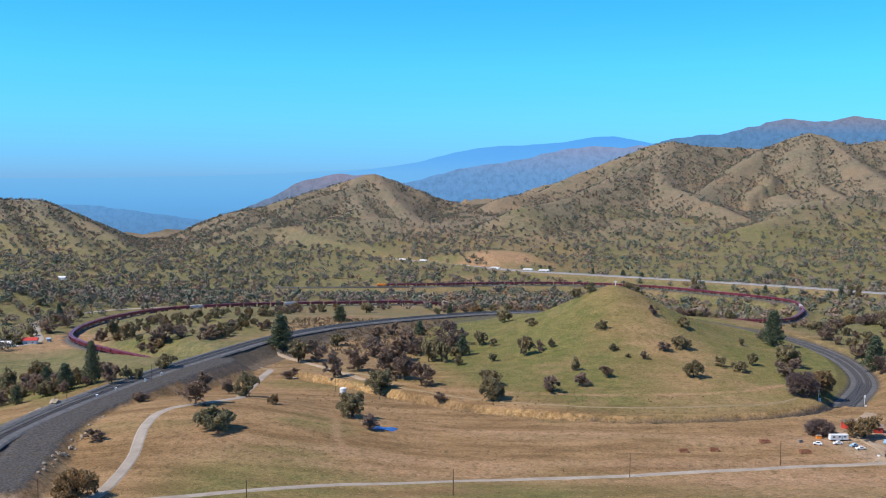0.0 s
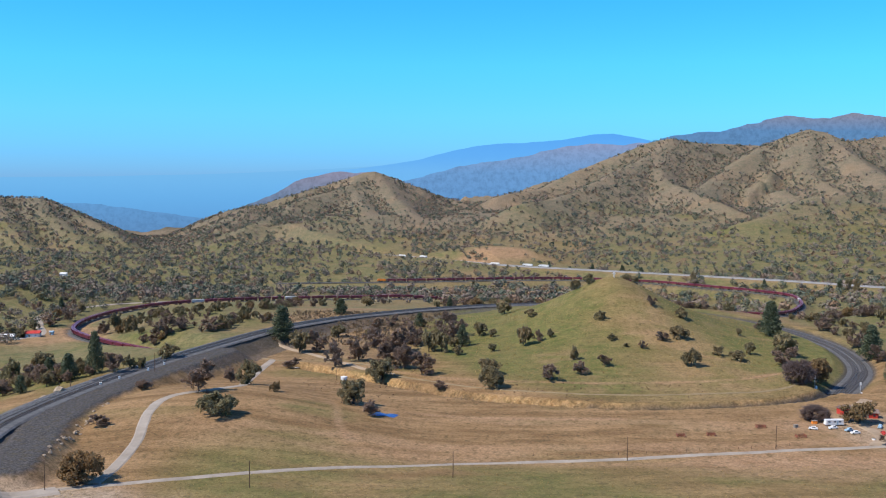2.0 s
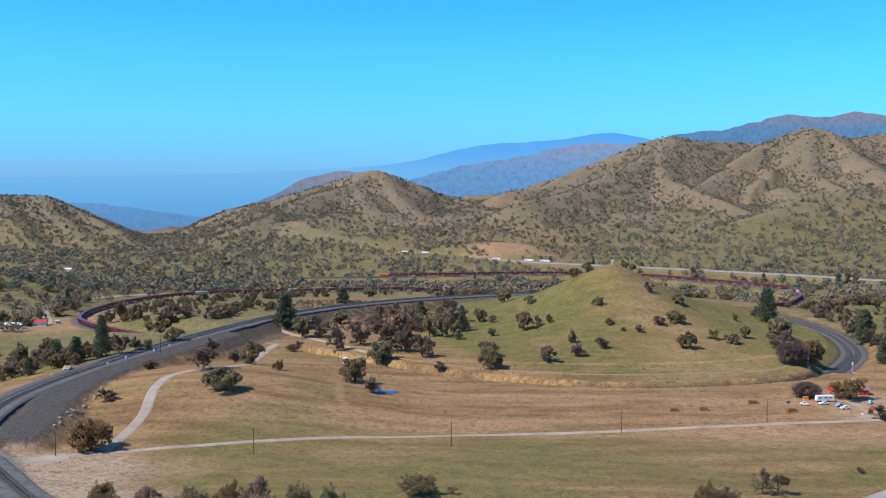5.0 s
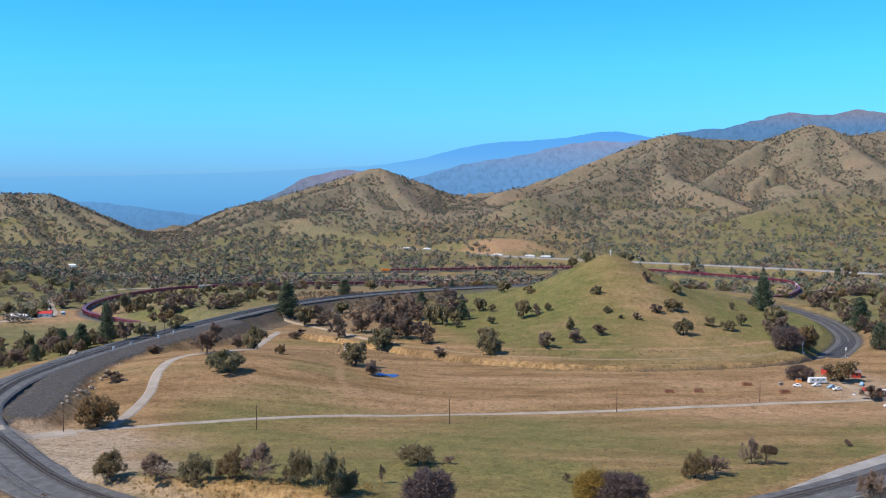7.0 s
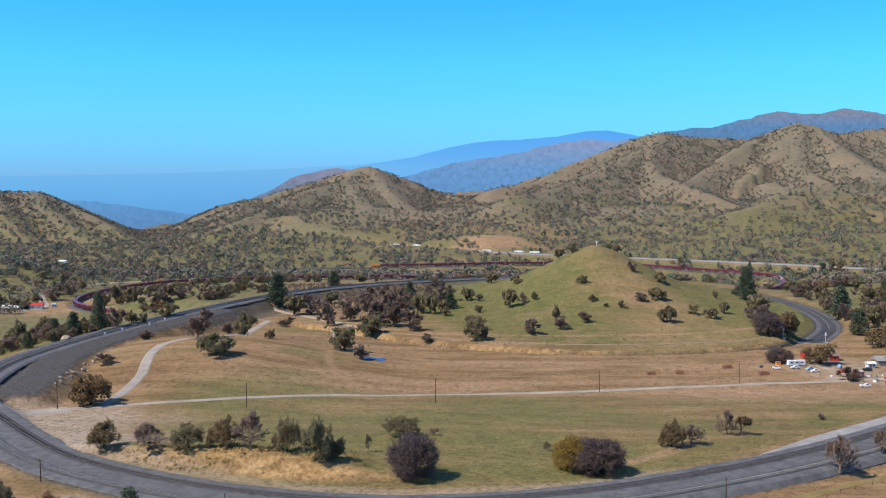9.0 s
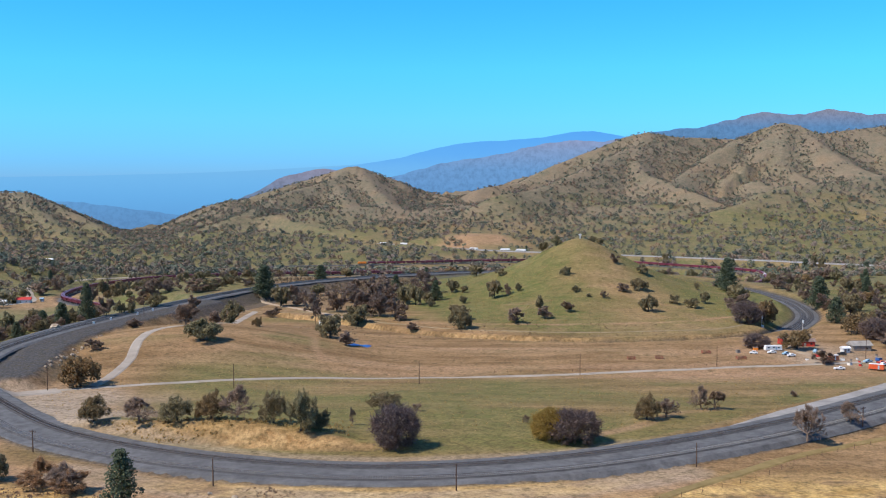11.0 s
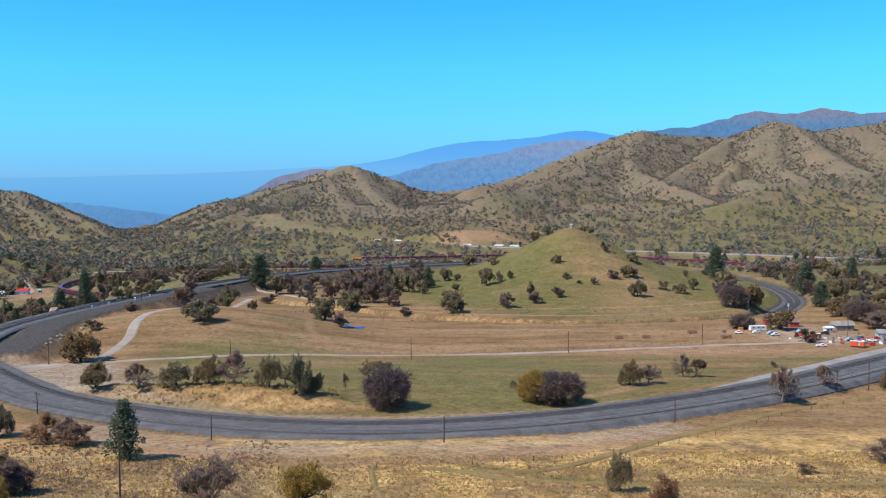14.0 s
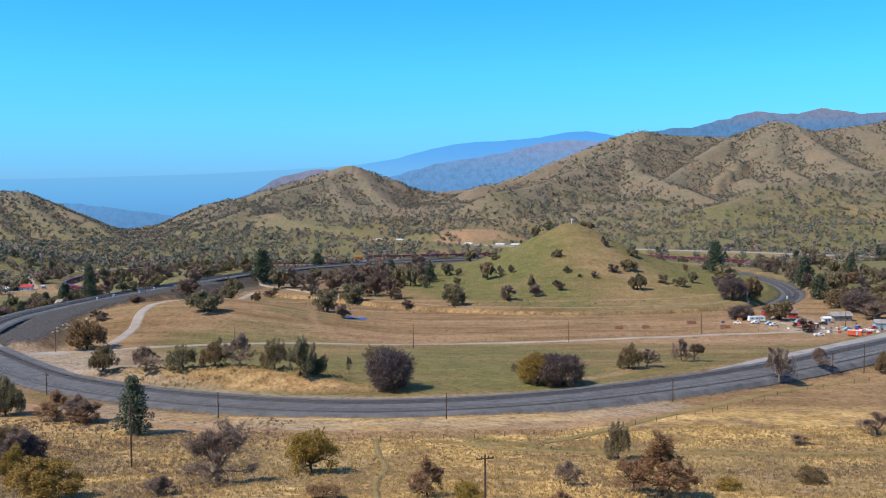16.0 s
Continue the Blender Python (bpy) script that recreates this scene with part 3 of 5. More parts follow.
scrubland = far_off * (0.25 + 0.6 * step(Y, 1900, 2600)) * np.maximum(step(waves(X, Y, 120, 3, 15.5), -0.95, -0.1), 0.9 * step(Y, 2350, 2650))
scrubland = scrubland + 0.3 * step(Y, 600, 690) * (1 - far_off) * step(hill_r, 0.95, 1.25) * step(waves(X, Y, 30, 3, 19.0), -0.9, 0.2)
scrubland = scrubland + (0.6 * blob(-70, 120, 62, 60) + 0.55 * blob(112, 112, 62, 36)) * step(fine_patch + 0.6 * patch, -0.7, 0.3)
pale = 0.9 * blob(-150, 318, 52, 34) + 0.85 * blob(-118, 278, 40, 17) + 0.55 * close_to(offset(UPPER[UPPER[:, 1] < 330], 17), 2.5, 3) * (X < 70)
pale += 0.6 * close_to(smooth_line([(-90, 212, 0), (-60, 198, 0), (-28, 187, 0), (-5, 183, 0), (23, 185, 0), (50, 194, 0), (75, 207, 0)], 5), 5.5, 4) * step(fine_patch + patch, -1.3, -0.1) + 0.5 * blob(214, 462, 26, 36)
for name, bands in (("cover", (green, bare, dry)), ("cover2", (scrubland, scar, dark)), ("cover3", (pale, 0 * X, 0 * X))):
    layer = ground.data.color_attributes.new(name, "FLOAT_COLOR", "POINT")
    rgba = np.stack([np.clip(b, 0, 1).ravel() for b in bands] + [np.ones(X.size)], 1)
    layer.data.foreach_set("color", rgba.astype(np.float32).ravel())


def strip(name, line, section, mat, drape=False, ragged=0.0, taper=0.0, swell=0.0):
    """A band along a line with a cross-section of (offset, height); draped ones follow the ground."""
    d = np.gradient(line[:, :2], axis=0)
    d /= np.linalg.norm(d, axis=1)[:, None]
    side = np.stack([d[:, 1], -d[:, 0]], 1)
    n = len(section)
    pts = np.zeros((len(line), n, 3))
    for a, (off, up) in enumerate(section):
        o = off * (1 + ragged * waves(line[:, 0] + 50 * a, line[:, 1], 9, 3, 61.0))
        if taper:
            o = (o - section[-1][0]) * step(np.linalg.norm(line[:, :2] - line[0, :2], axis=1), 0, taper) + section[-1][0]
        o = o + swell * (off > 0)
        pts[:, a, :2] = line[:, :2] + side * (np.zeros(len(line)) + o).reshape(-1, 1)
        pts[:, a, 2] = (ground_z(pts[:, a, 0], pts[:, a, 1]) if drape else line[:, 2]) + up
    a, b = np.meshgrid(np.arange(len(line) - 1), np.arange(n - 1), indexing="ij")
    k = (a * n + b).ravel()
    return sheet(name, pts.reshape(-1, 3), np.stack([k, k + 1, k + n + 1, k + n], 1)[:, ::-1], mat)


def road(name, points, half, mat, label, ragged=0.18, lift=0.0):
    line = smooth_line([(x, y, 0) for x, y in points], 3)
    ob = strip(name, line, [(-half - 0.8, -0.25), (-half * 0.8, 0.22 + lift), (-half * 0.4, 0.24 + lift), (0, 0.26 + lift), (half * 0.4, 0.24 + lift), (half * 0.8, 0.22 + lift), (half + 0.8, -0.25)], mat, True, ragged)
    return tagged(ob, label, "road", kind="structure")


FIELD_ROAD = [(300, 452), (240, 444), (197, 436), (179, 433), (131, 426), (79, 416), (41, 411), (5, 404), (-42, 386), (-83, 366), (-112, 354), (-140, 345), (-165, 335), (-195, 322)]
KNOLL_ROAD = [(-128, 352), (-127, 375), (-129, 408), (-135, 448), (-133, 474), (-118, 488), (-106, 508), (-108, 530), (-112, 560), (-114, 600), (-112, 645)]
RIM_ROAD = [(-120, 650), (-100, 640), (-72, 640), (-45, 626), (-30, 596), (-7, 575), (30, 553), (70, 542), (110, 538), (160, 543), (195, 556), (222, 585)]
road("field_road", FIELD_ROAD, 1.8, ROAD_GREY, "pale grey dirt road across the field")
road("knoll_road", KNOLL_ROAD, 2.4, ROAD_GREY, "grey gravel road winding up a grassy knoll")
TAN_TRACK = simple("tan_track", (0.20, 0.15, 0.08), (0.29, 0.22, 0.13), 0.15, depth=0.05)
road("rim_road", RIM_ROAD, 0.8, TAN_TRACK, "tan dirt track above the railway cutting", 0.35)
road("crossing_road", [(-245, 318), (-205, 318), (-185, 322), (-160, 330), (-138, 344)], 5.0, ROAD_GREY, "grey gravel level crossing road", 0.15, 0.35)
road("yard_road", [(197, 437), (207, 455), (206, 480), (214, 505), (232, 530)], 3.0, ROAD_DIRT, "tan dirt drive into the ranch yard", 0.3)
road("tunnel_road", [(-30, 596), (-50, 615), (-60, 630), (-85, 660), (-110, 690), (-128, 735)], 2.2, ROAD_DIRT, "dirt track under the embankment", 0.35)
road("west_road", [(-420, 760), (-390, 800), (-350, 845), (-370, 900), (-390, 960), (-360, 1040), (-300, 1100)], 3.5, ROAD_GREY, "pale dirt road among oaks", 0.3)
FOOT = simple("trodden_grass", (0.17, 0.12, 0.04), (0.27, 0.195, 0.075), 0.2, depth=0.05)
road("grass_track", [(10, 160), (18, 155), (35, 155), (58, 177), (86, 203), (118, 228), (150, 246)], 1.6, FOOT, "trodden grassy track along the slope", 0.5)
road("grass_track", [(18, 156), (27, 146), (50, 138), (73, 136), (105, 137), (150, 138)], 1.5, FOOT, "trodden grassy track across the slope", 0.5)
road("foot_path", [(-2, 164), (-1, 147), (2, 123), (1, 100), (3, 70)], 0.4, FOOT, "narrow path worn through dry grass", 0.6)

# ---- railway ----
wide = [(-9.6, -1.1), (-7.8, 0.1), (-6.4, 0.24), (6.6, 0.24), (8.2, 0.12), (9.4, -0.5)]
tagged(strip("railway_formation", UPPER, wide, GRAVEL, ragged=0.06, swell=parted(UPPER)), "grey gravel railway formation round the loop", "railway bed", kind="structure")
tagged(strip("railway_formation", CUT, [(-3.0, 0.02), (-2.6, 0.2), (2.6, 0.2), (3.0, 0.02)], GRAVEL), "grey gravel railway formation in a cutting", "railway bed", kind="structure")
tagged(strip("railway_formation", LOWER, [(-5.4, 0.02), (-4.4, 0.2), (4.4, 0.2), (5.4, 0.02)], GRAVEL), "grey gravel railway formation on the lower curve", "railway bed", kind="structure")
tagged(strip("service_road", APRON_EAST, [(-2.2, 0.05), (-1.6, 0.2), (3.4, 0.2), (4.2, 0.05)], PALE_GRAVEL, ragged=0.25, taper=90), "pale gravel service road beside the tracks", "road", kind="structure")


def track(line, name, label):
    bed = [(-2.3, 0.1), (-1.6, 0.5), (1.6, 0.5), (2.3, 0.1)]
    t = tagged(strip(name, line, bed, TRACKBED), label, "railway track", kind="structure")
    for off in (-0.75, 0.75):
        r = strip("rail", offset(line, off), [(-0.075, 0.5), (-0.045, 0.72), (0.045, 0.72), (0.075, 0.5)], STEEL)
        r.parent = t
    return t


SIDE = 2.7
fine_upper = smooth_line(UPPER_LINE + CUT_LINE[:3], 2.5)
outer_track = track(offset(fine_upper, -SIDE), "railway_track", "outer railway track with pale ties on dark ballast")
inner_track = track(offset(fine_upper, SIDE + parted(fine_upper)), "railway_track", "inner railway track with dark ties on ballast")
track(smooth_line(CUT_LINE[1:], 2.5), "railway_track", "single railway track in the cutting")
track(smooth_line(LOWER_LINE, 5), "railway_track", "lower railway track on a sweeping curve")

# ---- highway ----
for off, label in ((-7.2, "pale concrete carriageway of a valley highway"), (7.2, "pale concrete carriageway of a distant highway")):
    tagged(strip("highway", offset(ROAD58, off), [(-5.4, 0.05), (-5.2, 0.35), (5.2, 0.35), (5.4, 0.05)], CONCRETE_ROAD), label, "road", kind="structure")
tagged(strip("highway_median", ROAD58, [(-1.9, 0.1), (-0.25, 0.3), (-0.2, 1.1), (0.2, 1.1), (0.25, 0.3), (1.9, 0.1)], CONCRETE), "low concrete median barrier of the highway", "barrier", kind="structure")

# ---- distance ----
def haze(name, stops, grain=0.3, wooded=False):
    """Far ranges and air with the haze painted into their glow, coloured by height."""
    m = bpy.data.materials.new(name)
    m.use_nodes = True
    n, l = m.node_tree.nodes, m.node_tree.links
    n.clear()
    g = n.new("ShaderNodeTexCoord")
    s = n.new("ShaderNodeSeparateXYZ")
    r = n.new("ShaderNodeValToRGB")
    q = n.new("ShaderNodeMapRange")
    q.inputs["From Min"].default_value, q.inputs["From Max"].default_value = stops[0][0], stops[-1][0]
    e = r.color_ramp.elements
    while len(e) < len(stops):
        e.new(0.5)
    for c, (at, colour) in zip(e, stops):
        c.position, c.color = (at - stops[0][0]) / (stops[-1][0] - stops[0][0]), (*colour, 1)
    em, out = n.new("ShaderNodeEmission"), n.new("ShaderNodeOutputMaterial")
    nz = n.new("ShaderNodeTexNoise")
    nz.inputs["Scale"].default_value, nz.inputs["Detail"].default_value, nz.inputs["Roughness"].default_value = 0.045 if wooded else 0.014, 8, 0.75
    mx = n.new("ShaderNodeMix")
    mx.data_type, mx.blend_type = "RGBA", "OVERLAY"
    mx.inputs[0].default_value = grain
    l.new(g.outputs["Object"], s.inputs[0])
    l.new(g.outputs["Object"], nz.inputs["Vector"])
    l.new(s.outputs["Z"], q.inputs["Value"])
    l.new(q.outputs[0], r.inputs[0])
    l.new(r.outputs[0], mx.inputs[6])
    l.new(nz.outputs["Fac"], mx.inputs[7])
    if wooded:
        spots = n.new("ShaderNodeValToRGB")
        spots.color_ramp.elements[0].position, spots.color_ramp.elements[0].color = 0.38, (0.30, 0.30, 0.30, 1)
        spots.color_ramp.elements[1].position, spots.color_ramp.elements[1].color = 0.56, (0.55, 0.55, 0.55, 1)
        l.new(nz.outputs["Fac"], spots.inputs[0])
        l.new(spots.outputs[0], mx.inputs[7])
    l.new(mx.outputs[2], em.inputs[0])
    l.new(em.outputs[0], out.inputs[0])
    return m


def far_range(name, north, skyline, foot, mat, label, rough=6.0):
    xs, zs = zip(*skyline)
    x = np.arange(xs[0], xs[-1], 4.0)
    top = np.interp(x, xs, zs) + rough * waves(x, x * 0, 60, 5, 71.0)
    v = np.stack([np.r_[x, x], np.r_[np.full(len(x), north), np.full(len(x), north - 60.0)], np.r_[top, np.full(len(x), foot)]], 1)
    n = np.arange(len(x) - 1)
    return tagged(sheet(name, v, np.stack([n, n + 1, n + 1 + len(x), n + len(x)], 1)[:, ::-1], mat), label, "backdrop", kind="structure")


# flat glowing sheets; the stops hold each range's colour with haze already in it
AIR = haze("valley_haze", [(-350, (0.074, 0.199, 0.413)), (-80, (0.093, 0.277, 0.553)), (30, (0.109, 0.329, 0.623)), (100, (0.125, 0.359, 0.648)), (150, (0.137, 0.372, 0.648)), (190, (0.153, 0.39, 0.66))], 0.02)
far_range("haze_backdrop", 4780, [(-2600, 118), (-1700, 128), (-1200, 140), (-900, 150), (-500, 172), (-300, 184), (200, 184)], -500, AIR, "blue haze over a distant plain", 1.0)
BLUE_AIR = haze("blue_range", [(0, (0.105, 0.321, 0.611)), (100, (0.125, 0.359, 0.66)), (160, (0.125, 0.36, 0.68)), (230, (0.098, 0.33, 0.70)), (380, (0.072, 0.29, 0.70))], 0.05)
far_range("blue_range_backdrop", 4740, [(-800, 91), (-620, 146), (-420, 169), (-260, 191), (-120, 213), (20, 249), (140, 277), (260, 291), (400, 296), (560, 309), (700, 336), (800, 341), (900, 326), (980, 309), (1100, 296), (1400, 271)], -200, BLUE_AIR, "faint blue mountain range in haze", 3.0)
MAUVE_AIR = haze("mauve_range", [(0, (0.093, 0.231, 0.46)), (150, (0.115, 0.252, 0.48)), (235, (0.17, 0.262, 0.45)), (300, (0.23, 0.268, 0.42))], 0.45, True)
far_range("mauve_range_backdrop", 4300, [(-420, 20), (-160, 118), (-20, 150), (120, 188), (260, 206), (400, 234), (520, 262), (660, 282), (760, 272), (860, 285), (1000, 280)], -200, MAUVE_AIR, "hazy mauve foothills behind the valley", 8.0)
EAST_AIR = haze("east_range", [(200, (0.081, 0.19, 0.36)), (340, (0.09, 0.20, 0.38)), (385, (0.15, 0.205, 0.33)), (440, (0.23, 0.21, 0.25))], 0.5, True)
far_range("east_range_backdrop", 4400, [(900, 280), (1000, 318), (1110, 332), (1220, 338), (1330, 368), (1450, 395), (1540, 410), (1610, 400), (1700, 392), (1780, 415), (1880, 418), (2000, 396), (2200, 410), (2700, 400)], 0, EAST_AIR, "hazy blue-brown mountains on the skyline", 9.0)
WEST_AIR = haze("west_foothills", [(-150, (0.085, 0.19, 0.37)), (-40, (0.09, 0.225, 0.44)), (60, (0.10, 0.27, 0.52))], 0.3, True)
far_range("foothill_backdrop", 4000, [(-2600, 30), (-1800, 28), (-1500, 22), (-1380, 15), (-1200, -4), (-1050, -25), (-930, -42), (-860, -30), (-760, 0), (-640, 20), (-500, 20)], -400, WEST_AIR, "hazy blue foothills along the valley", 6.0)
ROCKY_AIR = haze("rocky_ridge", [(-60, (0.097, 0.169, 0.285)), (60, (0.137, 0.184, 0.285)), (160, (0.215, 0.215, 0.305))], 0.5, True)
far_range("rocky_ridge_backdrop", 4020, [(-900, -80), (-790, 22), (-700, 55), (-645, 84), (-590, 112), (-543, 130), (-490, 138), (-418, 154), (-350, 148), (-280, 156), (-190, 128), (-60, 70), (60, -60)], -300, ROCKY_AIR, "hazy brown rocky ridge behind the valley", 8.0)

# ---- trees ----
rng = random.Random(7)


def leaf_cloud(clumps, size, count, flat=0.5):
    """Many small leaf sprays on and in the given clumps (x, y, z, radius)."""
    s = Shape()
    total = sum(c[3] ** 2 for c in clumps)
    for x, y, z, r in clumps:
        for _ in range(max(3, int(count * r * r / total))):
            d = Vector((rng.gauss(0, 1), rng.gauss(0, 1), rng.gauss(0, 1))).normalized()
            p = Vector((x, y, z)) + d * r * (0.55 + 0.5 * rng.random() ** 0.7)
            a = (d + 0.9 * Vector((rng.gauss(0, 1), rng.gauss(0, 1), rng.gauss(0, 1)))).normalized()
            u = a.orthogonal().normalized()
            w = a.cross(u)
            q = size * (0.6 + 0.8 * rng.random())
            s.add([p + u * q, p + w * q * 0.8, p - u * q * 0.9, p - w * q * 0.7], [(0, 1, 2, 3)])
    return s


def limbs(trunk_top, spread, count, thick, lean=0.0):
    s = Shape()
    s.tube([(0, 0, -0.06), (lean * 0.3, 0.01, trunk_top * 0.5), (lean, 0.02, trunk_top)], [thick * 1.25, thick * 0.95, thick * 0.8], 7)
    ends = []
    for n in range(count):
        t = 2 * math.pi * (n + 0.6 * rng.random()) / count
        r, h = spread * (0.55 + 0.4 * rng.random()), 0.35 + 0.45 * rng.random()
        mid = (lean + r * 0.45 * math.cos(t), r * 0.45 * math.sin(t), trunk_top + 0.5 * h * (1 - trunk_top))
        tip = (lean + r * math.cos(t), r * math.sin(t), trunk_top + h * (1 - trunk_top))
        s.tube([(lean, 0, trunk_top * 0.8), mid, tip], [thick * 0.6, thick * 0.36, thick * 0.1], 5)
        ends.append((mid, tip))
    return s, ends


def dome(count, low, inner=8):
    """Clump middles over an uneven, many-lobed crown, about one wide and one high."""
    out = []
    heads = []
    for n in range(rng.randint(4, 6)):
        t, r = 1.25 * n + rng.uniform(-0.5, 0.5), rng.uniform(0.12, 0.27)
        heads.append((r * math.cos(t), r * math.sin(t), rng.uniform(low + 0.16, 0.62), rng.uniform(0.18, 0.28)))
    heads.append((rng.gauss(0, 0.05), rng.gauss(0, 0.05), 0.70, 0.2))
    for n in range(count):
        x, y, z, r = heads[n % len(heads)]
        d = Vector((rng.gauss(0, 1), rng.gauss(0, 1), rng.gauss(0.25, 0.8))).normalized() * r * rng.uniform(0.7, 1.0)
        out.append((x + d.x, y + d.y, max(low, z + 0.85 * d.z), 0.055 + 0.06 * rng.random()))
    return out + [(x * 0.8, y * 0.8, z, r * 0.7) for x, y, z, r in heads[:inner]]


def fork(wood, ends, base, way, length, thick, level, spread):
    """A limb that bends, tapers and forks again and again; the last tips are gathered in ends."""
    bend = Vector((rng.gauss(0, 1), rng.gauss(0, 1), rng.gauss(0.3, 0.7))) * 0.16 * length
    mid = base + way * length * 0.5 + bend
    tip = base + way * length + bend * 0.6
    wood.tube([base, mid, tip], [thick, thick * 0.8, thick * 0.62], 6 if level > 3 else 4 if level > 1 else 3)
    if level == 0:
        ends.append((tip, way))
        return
    for n in range(3 if level > 1 or rng.random() < 0.6 else 2):
        turn = Vector((rng.gauss(0, 1), rng.gauss(0, 1), rng.gauss(0.1, 0.8))) * spread
        start = tip if n else base.lerp(tip, rng.uniform(0.55, 0.9)) + bend * 0.3
        fork(wood, ends, start, (way + turn).normalized(), length * rng.uniform(0.62, 0.84), thick * 0.6, level - 1, spread)


def skeleton(levels, count):
    """Trunk and forking limbs of a broad oak; also the tips of its twigs."""
    wood, ends = Shape(), []
    crotch = Vector((rng.gauss(0, 0.02), rng.gauss(0, 0.02), 0.17))
    wood.tube([(0, 0, -0.08), (0.01, 0, 0.08), crotch], [0.05, 0.036, 0.034], 8)
    for n in range(count):
        t, up = 2 * math.pi * (n + rng.uniform(-0.25, 0.25)) / count, rng.choice((0.05, 0.3, 0.6, 1.1))
        fork(wood, ends, crotch, Vector((math.cos(t), math.sin(t), up)).normalized(), rng.uniform(0.21, 0.27), 0.022, levels, 0.48)
    fork(wood, ends, crotch, Vector((0.1, 0.05, 1)).normalized(), 0.19, 0.024, levels, 0.48)
    return wood, ends


def to_size(wood, crown):
    """Shrunk or grown to one metre high and one wide."""
    p = np.array(crown.v)
    lo, hi = np.percentile(p, 0.4, axis=0), np.percentile(p, 99.6, axis=0)
    k = np.array([1 / (hi[0] - lo[0]), 1 / (hi[1] - lo[1]), 1 / hi[2]])
    off = np.array([(lo[0] + hi[0]) / 2, (lo[1] + hi[1]) / 2, 0])
    for s in (wood, crown):
        q = (np.array(s.v) - off) * k
        q[:, 2] = np.maximum(q[:, 2], 0.03 if s is crown else -0.1)
        s.v = [tuple(v) for v in q]
    return wood, crown


def oak_meshes(detail=1):
    """An oak in leaf, one metre high and wide, coarse (0), middling (1) or fine (2)."""
    wood, ends = skeleton((2, 3, 4)[detail], (5, 5, 6)[detail])
    size, many, reach = ((0.062, 26, 0.085), (0.033, 28, 0.066), (0.0175, 20, 0.047))[detail]
    clumps = [(*tip, reach * rng.uniform(0.7, 1.4)) for tip, way in ends]
    wood, crown = to_size(wood, leaf_cloud(clumps, size, int(0.6 * many * len(clumps))))
    full = leaf_cloud(dome((36, 60, 80)[detail], 0.04), size, int(0.7 * many * len(clumps)))
    return wood, crown.add(full.v, full.f)


def tip_verts(wood, count):
    """Some of the outer points of a skeleton."""
    p = np.array(wood.v)
    order = np.argsort(-np.hypot(np.hypot(p[:, 0], p[:, 1]), p[:, 2] - 0.25))
    return [int(n) for n in order[: len(order) // 2 : max(1, len(order) // (2 * count))]]


def bare_meshes(detail=1, leafy=False):
    """A leafless oak: forking limbs and sprays of fine twigs with a few withered leaves, or many."""
    wood, ends = skeleton((2, 3, 4)[detail], (6, 6, 6)[detail])
    twigs = Shape()
    long, thick, many = ((0.15, 0.017, 34), (0.11, 0.009, 32), (0.085, 0.0045, 11))[detail]
    wood, _ = to_size(wood, wood)
    inside = [Vector(c[:3]) for c in dome((30, 50, 70)[detail], 0.06)]
    ends = [(Vector(wood.v[n]), Vector(wood.v[n]).normalized()) for n in tip_verts(wood, len(ends))] + [(p, p.normalized()) for p in inside]
    for tip, way in ends:
        for _ in range(many):
            d = (Vector((rng.gauss(0, 1), rng.gauss(0, 1), rng.gauss(0.2, 0.9))) + 0.7 * way).normalized()
            a = tip - way * long * 0.5 * rng.random() + 0.2 * long * Vector((rng.gauss(0, 1), rng.gauss(0, 1), rng.gauss(0, 1)))
            q = a + d * long * rng.uniform(0.5, 1.1)
            w = d.orthogonal().normalized() * thick
            twigs.add([a - w, a + w, q + w * 0.5, q - w * 0.5], [(0, 1, 2, 3)])
    cloud = leaf_cloud([(*tip, long * 0.6) for tip, way in ends], thick * (3.4 if leafy else 2.8), (12, 14, 13 if leafy else 4)[detail] * len(ends))
    twigs.add(cloud.v, cloud.f)
    return to_size(wood, twigs)


def pine_meshes(thin=False):
    s = Shape()
    s.tube([(0, 0, -0.04), (0.01, 0, 0.5), (0, 0.01, 0.98)], [0.022, 0.014, 0.003], 7)
    clumps = []
    for n in range(64):
        h = 0.05 + 0.91 * n / 64
        t = 2.4 * n + rng.random()
        r = (0.36 if not thin else 0.26) * (1 - h) ** 0.7 * (0.65 + 0.5 * rng.random()) * min(1, 0.4 + h * 4)
        x, y = r * math.cos(t), r * math.sin(t)
        s.tube([(0, 0, h), (x * 0.6, y * 0.6, h + 0.02), (x, y, h + 0.01)], [0.006, 0.004, 0.001], 3)
        clumps += [(x * 0.9, y * 0.9, h + 0.02, 0.055 + 0.035 * rng.random()), (x * 0.5, y * 0.5, h + 0.03, 0.06)]
    return s, leaf_cloud(clumps, 0.019, 4600)


